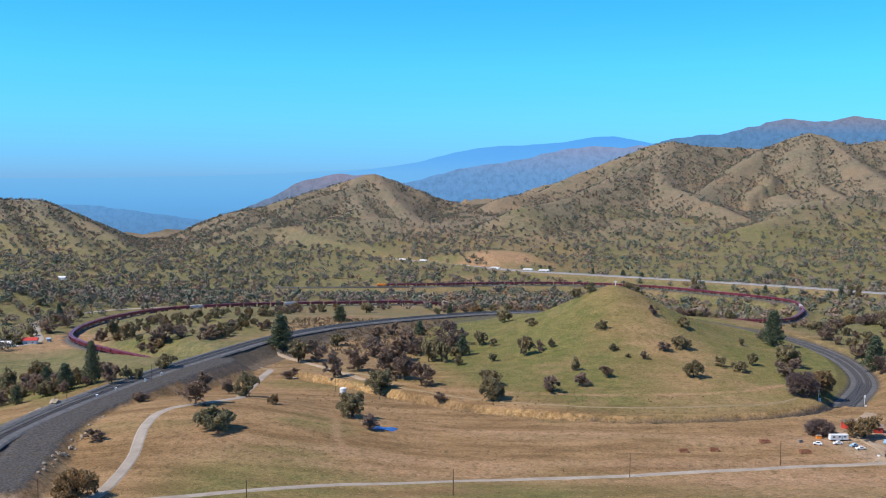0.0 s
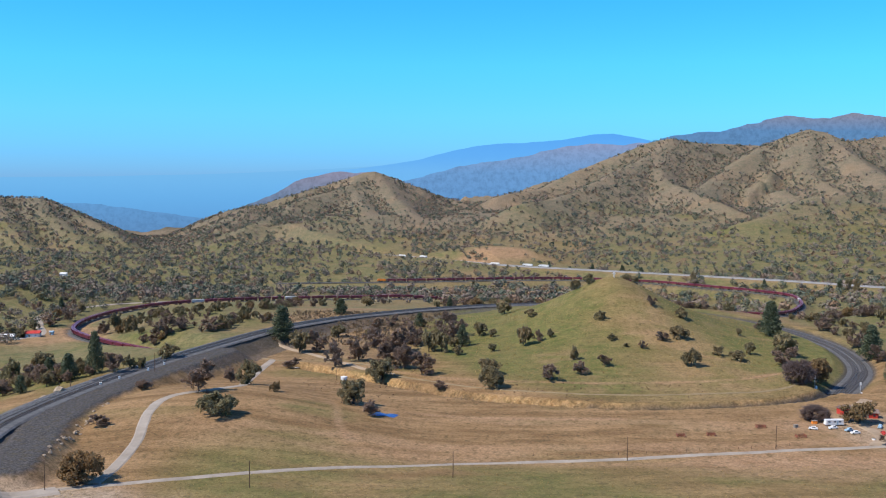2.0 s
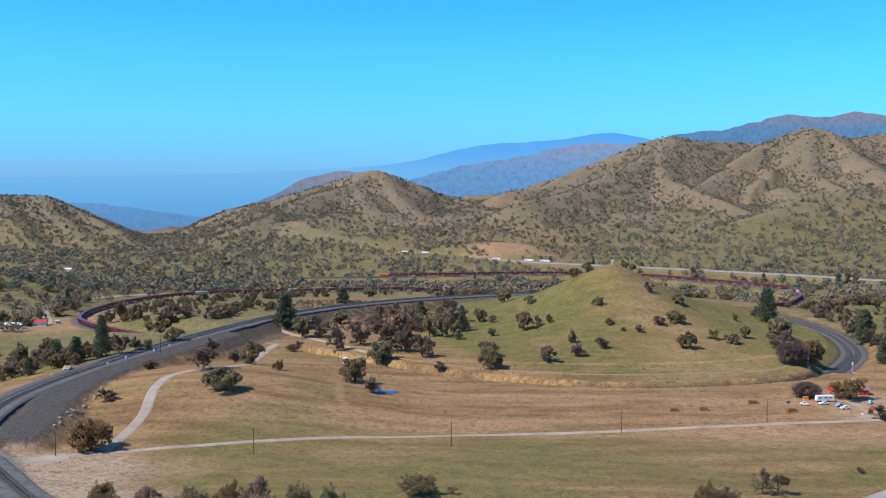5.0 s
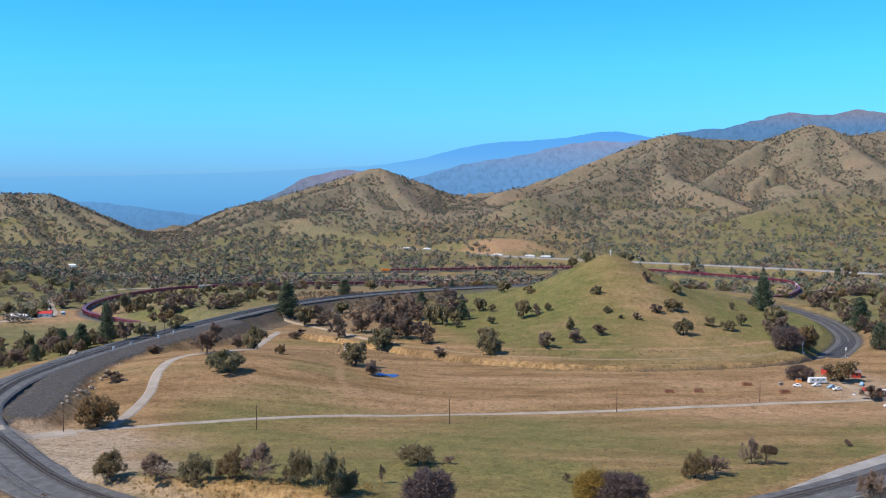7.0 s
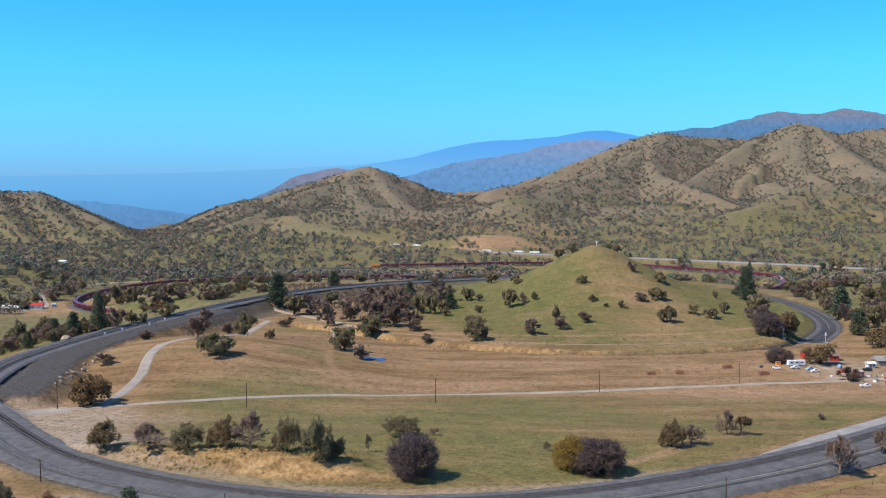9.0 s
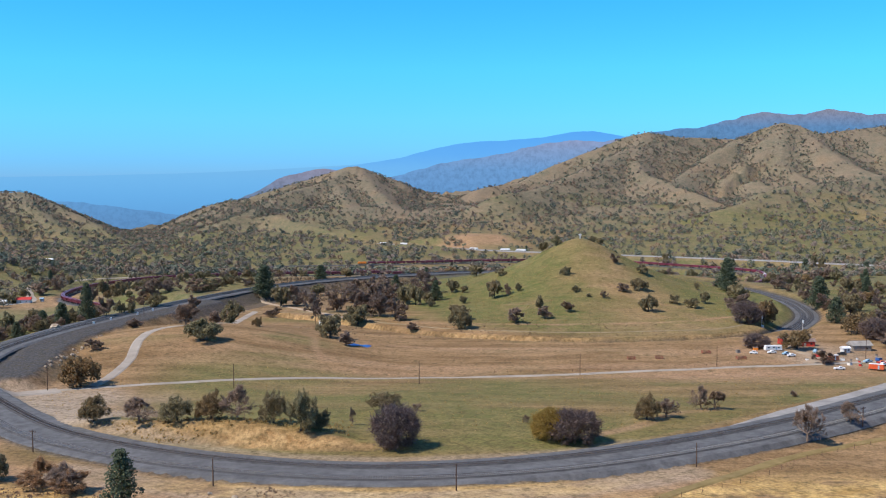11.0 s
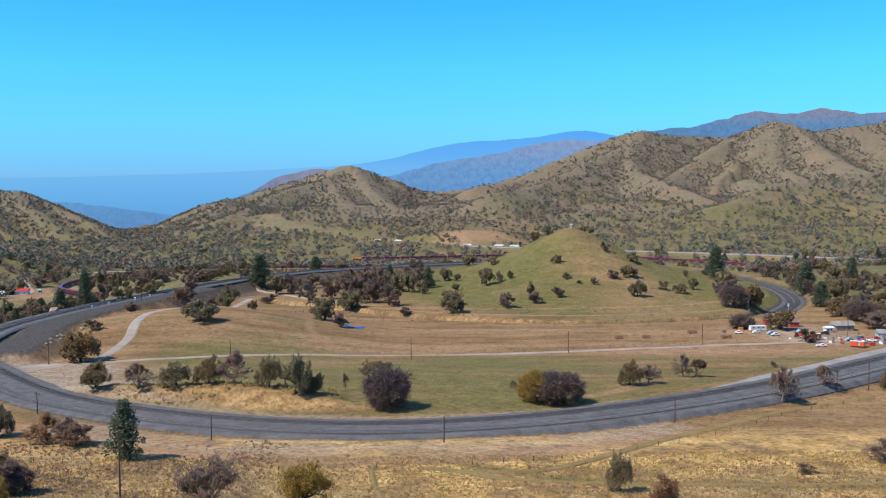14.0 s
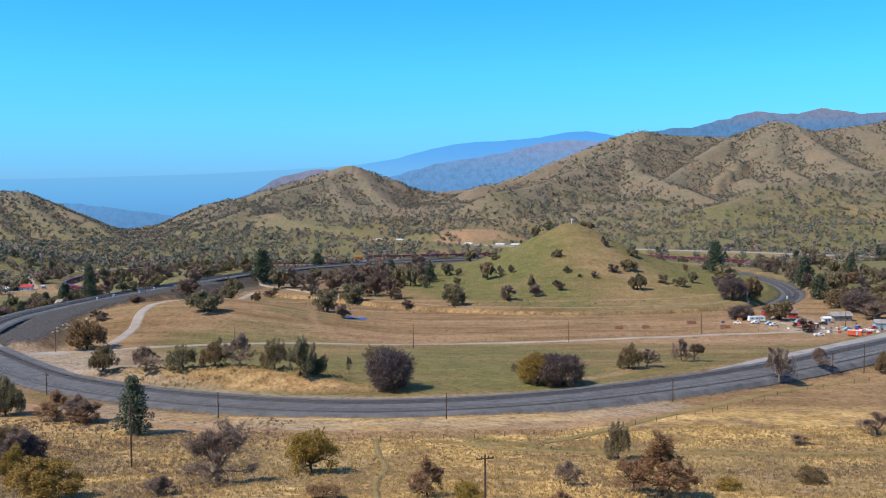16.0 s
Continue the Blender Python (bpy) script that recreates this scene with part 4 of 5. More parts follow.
def round_meshes():
    """A broad dense oak, leafy down to the ground."""
    wood, ends = limbs(0.10, 0.40, 9, 0.03)
    clumps, twigs = [], Shape()
    for n in range(230):
        d = Vector((rng.gauss(0, 1), rng.gauss(0, 1), rng.gauss(0.25, 0.8))).normalized()
        bulge = rng.uniform(0.86, 1.05) if n % 3 else rng.uniform(0.4, 0.8)
        p = Vector((0.42 * d.x * bulge, 0.42 * d.y * bulge, max(0.05, 0.42 + 0.47 * d.z * bulge)))
        clumps.append((*p, 0.05 + 0.035 * rng.random()))
        for _ in range(22):
            a = p + 0.05 * Vector((rng.gauss(0, 1), rng.gauss(0, 1), rng.gauss(0, 1)))
            e = (Vector((rng.gauss(0, 0.6), rng.gauss(0, 0.6), rng.gauss(0.4, 0.6))) + d).normalized()
            w = e.orthogonal().normalized() * 0.004
            q = a + e * (0.05 + 0.06 * rng.random())
            twigs.add([a - w, a + w, q + w * 0.5, q - w * 0.5], [(0, 1, 2, 3)])
    cloud = leaf_cloud(clumps, 0.017, 9000)
    twigs.add(cloud.v, cloud.f)
    return wood, twigs


KINDS = {
    "round": ("bare_oak", PURPLE_TWIG, "broad dense leafless oak with purple-grey twigs", "bare oak"),
    "roundgold": ("oak_tree", GOLD_LEAF, "broad dense oak with golden yellow leaves", "oak"),
    "oak": ("oak_tree", OAK_LEAF, "dusky green live oak", "oak"),
    "brown": ("oak_tree", BROWN_LEAF, "oak with withered brown leaves", "oak"),
    "gold": ("oak_tree", GOLD_LEAF, "oak with golden yellow leaves", "oak"),
    "rust": ("oak_tree", RUST_LEAF, "half-bare oak with rust-brown leaves", "oak"),
    "bare": ("bare_oak", TWIG, "leafless oak with purple-grey twigs", "bare oak"),
    "pine": ("pine_tree", NEEDLE, "dark green foothill pine", "pine"),
}
STOCK = {}
for kind, (name, leaf, label, category) in KINDS.items():
    for detail in (0, 1, 2):
        STOCK[kind, detail] = []
        for n in range(4 if kind in ("oak", "bare") else 2):
            if kind[:5] == "round" or kind == "pine":
                if detail:
                    STOCK[kind, detail] = STOCK[kind, 0]
                    break
                wood, crown = round_meshes() if kind != "pine" else pine_meshes(n == 1)
            else:
                wood, crown = bare_meshes(detail, kind == "rust") if kind in ("bare", "rust") else oak_meshes(detail)
            STOCK[kind, 0 if kind[:5] == "round" or kind == "pine" else detail].append((wood.mesh("trunk", TWIG if kind in ("bare", "round") else BARK), crown.mesh("crown", leaf)))


def plant(kind, x, y, high, wide, where):
    name, leaf, label, category = KINDS[kind]
    wood, crown = rng.choice(STOCK[kind, 2 if y < 300 else 1 if y < 620 else 0])
    w = wide / {"pine": 0.55}.get(kind, 0.98)
    t = thing(name, label + where, category, at=stood(x, y, rng.uniform(0, 360), 0, (w * rng.uniform(0.95, 1.2), w * rng.uniform(0.95, 1.1), high)))
    part("trunk", wood, None, t)
    part("crown", crown, None, t)


SLOPE_TREES = [
    ("pine", -61.1, 173.7, 14, 7.7), ("oak", -103.6, 202.2, 10.7, 8.4), ("rust", -88, 195.2, 7.4, 9.5), ("bare", -80.8, 191.3, 7, 7.3), ("bare", -72, 134.9, 7.6, 6.9),
    ("gold", -67.5, 117.4, 5.8, 4.7), ("gold", -49, 87.7, 6.6, 9.7), ("bare", -27.4, 104.6, 10, 11), ("gold", -12.2, 117.6, 8.6, 9.5), ("rust", 9.3, 85.9, 6.1, 5.5),
    ("gold", 15.9, 78.4, 3, 4.2), ("bare", 33, 96.3, 3.9, 4.5), ("oak", 48.1, 130.1, 7.9, 5), ("rust", 44.7, 80.5, 9.8, 9.5), ("rust", 42, 87.2, 5.3, 5.5),
    ("bare", 115, 163.9, 5.6, 8), ("bare", 120.3, 237.3, 10.9, 7.7), ("bare", 139.1, 253.2, 6.6, 6.3), ("brown", 161.1, 256.4, 8.4, 6.3), ("rust", -6.4, 85.1, 2.1, 5.2),
    ("bare", -32.6, 89.7, 3.2, 3.6),
]
SLOPE_TREES_MORE = [
    ("rust", 28.8, 75.7, 2, 3.3), ("round", -72.5, 135.2, 6, 9.5), ("rust", -78.8, 190.9, 5.5, 10), ("bare", -32.9, 90.1, 2.2, 5), ("brown", -85.9, 159.1, 5, 8),
    ("gold", -60, 104, 3.5, 6), ("bare", -78, 146, 3, 5.5), ("brown", 74, 97, 3, 5.5), ("gold", 58, 90, 1.8, 4), ("bare", 92, 150, 2.2, 5),
]
FIELD_TREES = [
    ("brown", -133.1, 354.2, 13.1, 15.5), ("brown", -96.3, 260.5, 8.9, 9.7), ("bare", -79.9, 254.5, 7.7, 9.1), ("oak", -68, 251.3, 7.6, 10.5), ("brown", -57.3, 250.8, 8.7, 8.7),
    ("bare", -49, 247.8, 9.8, 9.3), ("oak", -38.1, 248, 9.9, 8.2), ("oak", -28.8, 241.4, 11.6, 8.8), ("oak", -23.7, 245, 6.4, 5.7), ("bare", -15.8, 262, 5.6, 2.3),
    ("round", -1.2, 233.8, 12.8, 14.2), ("oak", -6.5, 285.4, 6.8, 10), ("bare", 4.3, 287.2, 2.4, 3.6), ("bare", 39.6, 266.1, 2.9, 2.3), ("roundgold", 44.8, 244.1, 10, 13),
    ("round", 51.4, 240.3, 10.5, 14.5), ("brown", 79.7, 270.9, 8.7, 7.4), ("bare", 87.7, 275.3, 6.3, 7.1), ("bare", 101.5, 290.6, 8.2, 6.2), ("bare", 106.9, 290.7, 6.6, 8.2),
    ("bare", 147.5, 323.6, 2.5, 2.7),
]
KNOLL_TREES = [
    ("oak", -102.4, 439.3, 10.6, 14.7), ("bare", -121.8, 483.9, 15.6, 13.9), ("oak", -105.1, 525.9, 13.3, 12.1), ("bare", -119.2, 548.8, 7.6, 6.9), ("bare", -152.3, 430.3, 5, 8.9),
    ("bare", -157.5, 514.1, 5.3, 8.9), ("brown", -85.4, 495.8, 5.1, 5.1), ("oak", -46.5, 497.8, 12.6, 12), ("bare", -34.7, 473.8, 7.1, 7.1), ("oak", -38.1, 589.1, 13.6, 14.2),
    ("bare", -68, 621.2, 16.4, 11.4), ("bare", -55.6, 642.4, 15.5, 11.8), ("pine", -116.2, 708.8, 25.2, 18.7), ("oak", -97.4, 671.4, 14.6, 15.4), ("bare", -96, 617.5, 6.4, 11.4),
    ("pine", -89.6, 863.8, 13.8, 13.8), ("bare", -11.1, 595.8, 13.7, 13.7), ("bare", -23.5, 615.3, 17, 14.9), ("bare", -32.9, 619.4, 16.4, 12.8), ("bare", -31.3, 674.7, 16.3, 13.9),
    ("bare", -22.5, 702.6, 18.5, 15.3),
]
KNOLL_TREES_MORE = [
    ("oak", -8, 672.4, 13.9, 10.8), ("bare", 7.1, 726, 18.3, 18.3), ("oak", 0.9, 668, 13.8, 9.2), ("oak", 10.3, 657.2, 6.8, 6.8), ("bare", -86, 673, 14.7, 12.4),
    ("bare", -48, 692, 14.3, 13.5),
]
HILL_TREES = [
    ("oak", 50.6, 804.4, 10.1, 12), ("oak", 36.4, 711.9, 5.7, 5.7), ("oak", 34, 664.3, 5.3, 5), ("oak", 56.8, 672.4, 13.1, 10), ("bare", 66.8, 676.5, 7.8, 5.8),
    ("oak", 75.4, 680.5, 6.2, 4.7), ("oak", 29.3, 595.3, 9.6, 14.4), ("oak", 29.1, 556.8, 12.8, 14.1), ("bare", 63, 574.2, 9.9, 10.6), ("oak", 84.3, 623.3, 8.6, 5),
    ("bare", 83.6, 587.3, 7.4, 8.1), ("bare", 100.9, 606.7, 7, 7.7), ("oak", 112.1, 697.1, 6.4, 7.2), ("oak", 114.7, 659.8, 4.5, 5.7), ("oak", 121.6, 645.9, 2.6, 3.3),
    ("bare", 131.7, 642.2, 5.5, 5.5), ("bare", 148.3, 659.3, 6.1, 7.6), ("oak", 161.5, 665.7, 8.4, 11.5), ("bare", 154.1, 722.6, 7.4, 7), ("oak", 174.1, 713.9, 8.2, 8.2),
    ("oak", 155.2, 606.2, 11.1, 10.5),
]
HILL_TREES_MORE = [
    ("oak", 180.2, 636, 6.6, 6.6), ("oak", 189.5, 626.7, 6.5, 10.1), ("oak", 203.8, 646.3, 8.2, 5.9), ("oak", 213.2, 703, 5.6, 4), ("oak", 152, 776, 6, 6),
    ("oak", 105, 778, 8, 8), ("oak", 115, 774, 8.5, 8), ("oak", 147, 784, 6.5, 6), ("bare", -0.7, 558.6, 4.8, 6.4), ("oak", 67.3, 749.2, 6.4, 8.6),
    ("bare", 245.3, 759.1, 7.8, 7.8),
]
EAST_TREES = [
    ("oak", 228.7, 650.5, 14.9, 14.2), ("round", 209, 569.7, 15, 19), ("brown", 223.5, 580.4, 15.4, 14.7), ("bare", 218.2, 620.1, 12.1, 14.3), ("pine", 243.5, 726.1, 25.8, 19.1),
    ("pine", 291.8, 663.8, 22.9, 16.8), ("bare", 298.1, 702.6, 10, 11), ("bare", 290.1, 647.9, 11, 12), ("round", 187.2, 485.6, 8, 14), ("brown", 206.5, 479.5, 11.1, 16),
    ("bare", 204.5, 437, 7, 8.7), ("bare", 262.5, 479.7, 10.7, 18.9), ("round", 266, 513, 12.5, 20), ("brown", 262.5, 532.6, 13.1, 15.2), ("pine", 268.4, 577.5, 16.3, 11.8),
    ("oak", 290.2, 607.7, 15.5, 11.6),
]
WEST_TREES = [
    ("pine", -215.7, 605.6, 26.1, 10.4), ("oak", -232.6, 608.7, 8.4, 9.8), ("oak", -226.8, 611.1, 10.5, 9.1), ("bare", -184.9, 549.2, 11.4, 9.5), ("oak", -180.7, 561.8, 8.4, 7.1),
    ("oak", -168.4, 598.9, 8.9, 11), ("oak", -173.8, 562.4, 6.5, 5.2), ("bare", -250.7, 607.3, 11.2, 11.2), ("bare", -234.3, 589.8, 7.5, 8.1), ("oak", -283.1, 640.3, 15.5, 10.3),
    ("oak", -283.7, 849.1, 15.6, 12.7), ("oak", -263.3, 830.8, 13.3, 14.3), ("bare", -287.9, 833.1, 11.5, 10.5), ("bare", -217, 771, 15, 15.9), ("bare", -227, 768.8, 10.6, 9.7),
    ("bare", -207.2, 777.5, 9.8, 11.6), ("bare", -180.3, 765.5, 10.5, 14.9), ("oak", -173, 778.1, 8.9, 9.8), ("oak", -204.4, 885.9, 7.1, 11.2), ("oak", -163.4, 897.5, 8.2, 9.2),
    ("bare", -358.1, 895.5, 11.3, 14.4),
]
WEST_TREES_MORE = [
    ("bare", -354.1, 929.6, 13.8, 10.6), ("oak", -365, 836.6, 9.6, 14.4),
]
for stand, where in ((SLOPE_TREES, " on the golden slope"), (SLOPE_TREES_MORE, " on the golden slope"), (FIELD_TREES, " in the green field"), (KNOLL_TREES, " near the grassy knoll"), (KNOLL_TREES_MORE, " near the grassy knoll"), (HILL_TREES, " on the grassy hill"), (HILL_TREES_MORE, " on the grassy hill"), (EAST_TREES, " by the eastern curve"), (WEST_TREES, " below the embankment"), (WEST_TREES_MORE, " below the embankment")):
    for kind, x, y, high, wide in stand:
        plant(kind, x, y, high, wide, where)


def clear_of(x, y):
    ok = np.ones(np.shape(x), bool)
    for line, gap, south in ((UPPER, 16, 0), (CUT, 16, 0), (LOWER, 12, 0), (LOWER[LOWER[:, 0] < 40], 20, 25), (LOWER[LOWER[:, 0] < 40], 12, 50), (LOWER[LOWER[:, 1] < 1120], 12, 78), (LOWER[LOWER[:, 0] < 40], 16, 78), (ROAD58, 17, 0), (ROAD58, 10, 22), (APRON, 18, 0)):
        for p in np.array_split(line, max(1, len(line) // 40)):
            ok &= np.hypot(np.asarray(x)[..., None] - p[:, 0], np.asarray(y)[..., None] + south - p[:, 1]).min(-1) > gap
    return ok & (np.hypot((x - 335) / 55, (y - 965) / 120) > 1)


# oaks scattered over the nearer woods: middle, half-sizes, number
WOODS = [(-305, 655, 90, 100, 95, " in green meadow"), (-220, 890, 80, 140, 115, " inside the lower curve"), (-440, 900, 75, 240, 85, " beside the western road"), (-60, 1010, 120, 60, 14, " below the embankment"),
         (-25, 740, 55, 60, 20, " by the embankment"), (345, 830, 50, 140, 44, " outside the eastern curve"), (340, 600, 50, 130, 44, " behind the ranch yard"), (120, 1020, 120, 60, 22, " behind the hill"), (300, 1000, 70, 70, 18, " behind the hill"), (400, 960, 90, 90, 36, " on the eastern slope"), (245, 1062, 55, 38, 18, " behind the hill")]
for cx, cy, rx, ry, count, where in WOODS:
    made = 0
    while made < count:
        x, y = cx + rng.uniform(-rx, rx), cy + rng.uniform(-ry, ry)
        if not clear_of(np.array([x]), np.array([y]))[0] or math.hypot((x - 134) / 105, (y - 772) / 160) < 1:
            made += 0.05
            continue
        h = rng.uniform(4, 7.5) if "inside" in where else rng.uniform(5, 10.5)
        kind = rng.choices(["oak", "bare", "brown", "pine"], [4, 5, 0.9, 0.6])[0]
        plant(kind, x, y, h * (1.6 if kind == "pine" else 1), h * rng.uniform(0.8, 1.2), where)
        made += 1

for _ in range(22):
    n = rng.randrange(12, len(ROAD58) - 70)
    side = rng.choice([-1, 1])
    x, y = offset(ROAD58, side * rng.uniform(22, 44))[n, :2]
    plant("pine" if rng.random() < 0.7 else "oak", x, y, rng.uniform(10, 19), rng.uniform(7, 11), " beside the highway")


def far_woods(name, seed, tries, box, sprays, size, label, low=4.5, high=9.5):
    """Distant trees, each a ragged heap of leaf sprays, all in one mesh."""
    r = np.random.default_rng(seed)
    x, y = r.uniform(box[0], box[1], tries), r.uniform(box[2], box[3], tries)
    thick = waves(x, y, 170, 3, 81.0) + 0.5 * waves(x, y, 60, 2, 83.0)
    if box[3] > 3000:
        thick = 1.4 * thick - 0.2 + 0.4 * step(150 - x, 0, 300)
    if box[3] > 2000:
        hollow = ground_z(x + 45, y) + ground_z(x - 45, y) - 2 * ground_z(x, y)
        thick = thick + np.clip(hollow / 8, -0.7, 1.2)
    thick = thick + 0.5 * step(-x, 150, 500) + 1.3 * np.exp(-(((x - 700) / 85) ** 2 + ((y - 2930) / 120) ** 2))
    keep = (np.abs(x) < 0.52 * y + 160) & (r.uniform(0, 1, tries) < np.clip((y - box[2]) / 260 + (box[2] < 1100), 0, 1)) & (r.uniform(0, 1, tries) < np.clip((box[3] - y) / 260 + (box[3] > 3000), 0, 1)) & (r.uniform(-1.0, 0.75, tries) < thick) & clear_of(x, y)
    x, y = x[keep], y[keep]
    z, n = ground_z(x, y), len(x)
    h = r.uniform(low, high, n) * (1 + 0.4 * (r.uniform(0, 1, n) > 0.93))
    w = h * r.uniform(0.46, 0.74, n)
    d = r.normal(size=(n, sprays, 3))
    d /= np.linalg.norm(d, axis=2, keepdims=True)
    mid = np.stack([x, y, z + 0.52 * h], 1)[:, None] + d * np.stack([w, w, 0.46 * h], 1)[:, None] * r.uniform(0.55, 1.0, (n, sprays, 1))
    q = size * h[:, None, None] * r.uniform(0.7, 1.3, (n, sprays, 1))
    a = r.normal(size=(n, sprays, 3))
    u = np.cross(d, a)
    u /= np.linalg.norm(u, axis=2, keepdims=True)
    a = d + 0.6 * a / np.linalg.norm(a, axis=2, keepdims=True)
    v = np.cross(u, a)
    v /= np.linalg.norm(v, axis=2, keepdims=True)
    quad = np.stack([mid + u * q, mid + v * q, mid - u * q, mid - v * q], 2).reshape(-1, 3)
    me = bpy.data.meshes.new(name)
    count = n * sprays
    me.vertices.add(4 * count)
    me.vertices.foreach_set("co", quad.ravel())
    me.loops.add(4 * count)
    me.loops.foreach_set("vertex_index", np.arange(4 * count))
    me.polygons.add(count)
    me.polygons.foreach_set("loop_start", np.arange(count) * 4)
    me.update(calc_edges=True)
    me.validate()
    tint = me.color_attributes.new("tint", "FLOAT_COLOR", "POINT")
    c = np.repeat(r.uniform(0, 1, (n, 1)), 4 * sprays, 0)
    tint.data.foreach_set("color", np.hstack([c, c, c, np.ones_like(c)]).astype(np.float32).ravel())
    me.materials.append(WOODLAND)
    return tagged(new(name, me), label, "trees", kind="stuff")


WOODLAND = foliage_by_tree("woodland", [(0.0, (0.105, 0.128, 0.105)), (0.3, (0.145, 0.155, 0.105)), (0.55, (0.195, 0.168, 0.128)), (0.8, (0.225, 0.18, 0.155)), (1.0, (0.25, 0.16, 0.10))])
far_woods("valley_woods", 3, 7600, (-700, 800, 1060, 1750), 58, 0.115, "scattered oaks across the valley floor", 5, 11)
far_woods("western_woods", 6, 900, (-640, -345, 800, 1300), 80, 0.075, "scattered oaks beside the western road", 6, 10)
far_woods("foothill_woods", 4, 17000, (-1250, 1300, 1550, 2650), 26, 0.15, "scattered oaks on the foothills")
far_woods("mountain_woods", 5, 46000, (-1700, 1800, 2350, 3350), 12, 0.2, "scattered oaks and brush on mountain slopes", 3, 8)

# ---- trains ----
def stations(line, start, gap, count):
    far = np.r_[0, np.cumsum(np.linalg.norm(np.diff(line[:, :2], axis=0), axis=1))]
    for n in range(count):
        s = start + gap * n
        if s > far[-1] - 1:
            return
        p = [np.interp(s, far, line[:, c]) for c in range(3)]
        q = [np.interp(s + 2, far, line[:, c]) for c in range(3)]
        yield p, math.degrees(math.atan2(q[1] - p[1], q[0] - p[0]))


def hopper_meshes(mat):
    body = Shape()
    for y in (-1, 1):
        body.add([(-6.6, y * 1.5, 1.9), (6.6, y * 1.5, 1.9), (7.0, y * 1.55, 4.3), (-7.0, y * 1.55, 4.3)], [(0, 1, 2, 3) if y < 0 else (3, 2, 1, 0)])
        for n in range(11):
            body.box(-6 + 1.2 * n, y * 1.58, 3.1, 0.14, 0.14, 2.3)
        body.box(0, y * 1.58, 4.25, 14.2, 0.2, 0.22)
        body.box(0, y * 1.55, 1.85, 14.4, 0.25, 0.3)
    for x in (-1, 1):
        body.add([(x * 7.0, -1.55, 4.3), (x * 7.0, 1.55, 4.3), (x * 5.2, 1.5, 1.9), (x * 5.2, -1.5, 1.9)], [(0, 1, 2, 3) if x < 0 else (3, 2, 1, 0)])
        body.box(x * 7.05, 0, 3.6, 0.12, 2.9, 1.2)
    body.add([(-7, -1.55, 4.3), (7, -1.55, 4.3), (7, 0, 4.55), (7, 1.55, 4.3), (-7, 1.55, 4.3), (-7, 0, 4.55)], [(0, 1, 2, 5), (5, 2, 3, 4)])
    hatch = Shape()
    for n in range(4):
        hatch.box(-5.1 + 3.4 * n, 0, 4.66, 2.6, 1.0, 0.2)
    truck = Shape()
    truck.box(0, 0, 1.15, 2.6, 2.2, 0.5)
    for x in (-0.9, 0.9):
        for y in (-0.75, 0.75):
            truck.tube([(x, y - 0.07, 0.46), (x, y + 0.07, 0.46)], [0.45, 0.45], 10)
    return body.mesh("body", mat), hatch.mesh("hatch", mat), truck.mesh("bogie", DARK)


RED_HOPPER, PALE_HOPPER = hopper_meshes(MAROON), hopper_meshes(CAR_GREY)
RIDE = 0.7
low_line = smooth_line(LOWER_LINE, 4)
spots = list(stations(low_line, 6, 15.3, 200))
spots = [s for s in spots if s[0][0] > -100 or s[0][1] < 1500]
for n, (p, turn) in enumerate(spots[:-1]):
    pale = n in (29, 36, 61, 84)
    body, hatch, truck = PALE_HOPPER if pale else RED_HOPPER
    car = thing("hopper_car", "pale grey covered hopper car in a freight train" if pale else "maroon covered hopper car in a long freight train", "railcar", "freight train cars", pose(p[0], p[1], p[2] + RIDE, 0, 0, turn))
    part("body", body, None, car)
    part("hatch", hatch, None, car)
    for x in (-5.1, 5.1):
        part("bogie", truck, None, car).matrix_basis = pose(x, 0, 0)
for p, turn in spots[-1:]:
    loco = thing("locomotive", "orange diesel locomotive leading a freight train", "locomotive", "train locomotives", pose(p[0], p[1], p[2] + RIDE, 0, 0, turn))
    hood = Shape().box(-1.2, 0, 3.0, 10.5, 2.0, 2.6)
    hood.box(-3, 0, 4.4, 3.0, 1.4, 0.4)
    part("hood", hood, ORANGE, loco)
    part("cab", Shape().box(5.0, 0, 3.2, 2.6, 3.0, 3.0, None, 0.9).box(6.6, 0, 2.5, 1.2, 2.0, 1.6), ORANGE, loco)
    part("frame", Shape().box(0, 0, 1.5, 14.6, 3.0, 0.5).box(0, 0, 0.9, 4.0, 2.4, 0.8), DARK, loco, "dark steel frame")
    for x in (-4.8, 4.8):
        part("bogie", RED_HOPPER[2], None, loco).matrix_basis = pose(x, 0, 0)

# ---- highway traffic ----
def semi(x, y, z, turn):
    t = thing("semi_truck", "white semi-trailer truck on the highway", "truck", "highway trucks", pose(x, y, z, 0, 0, turn))
    part("trailer", Shape().box(-2.5, 0, 2.6, 15.5, 2.6, 2.8), WHITE, t)
    part("tractor", Shape().box(7.4, 0, 2.3, 2.6, 2.4, 2.8, None, 0.92).box(9.2, 0, 1.5, 1.6, 2.1, 1.4), WHITE, t)
    part("windscreen", Shape().box(8.75, 0, 2.9, 0.12, 2.0, 0.8), GLASS, t)
    part("chassis", Shape().box(-1, 0, 1.0, 18, 1.1, 0.35), DARK, t)
    for a in (-8.6, -7.3, 5.6, 9.2):
        part("axle", Shape().tube([(a, -1.25, 0.5), (a, 1.25, 0.5)], [0.5, 0.5], 10), DARK, t, "pair of black tyres")


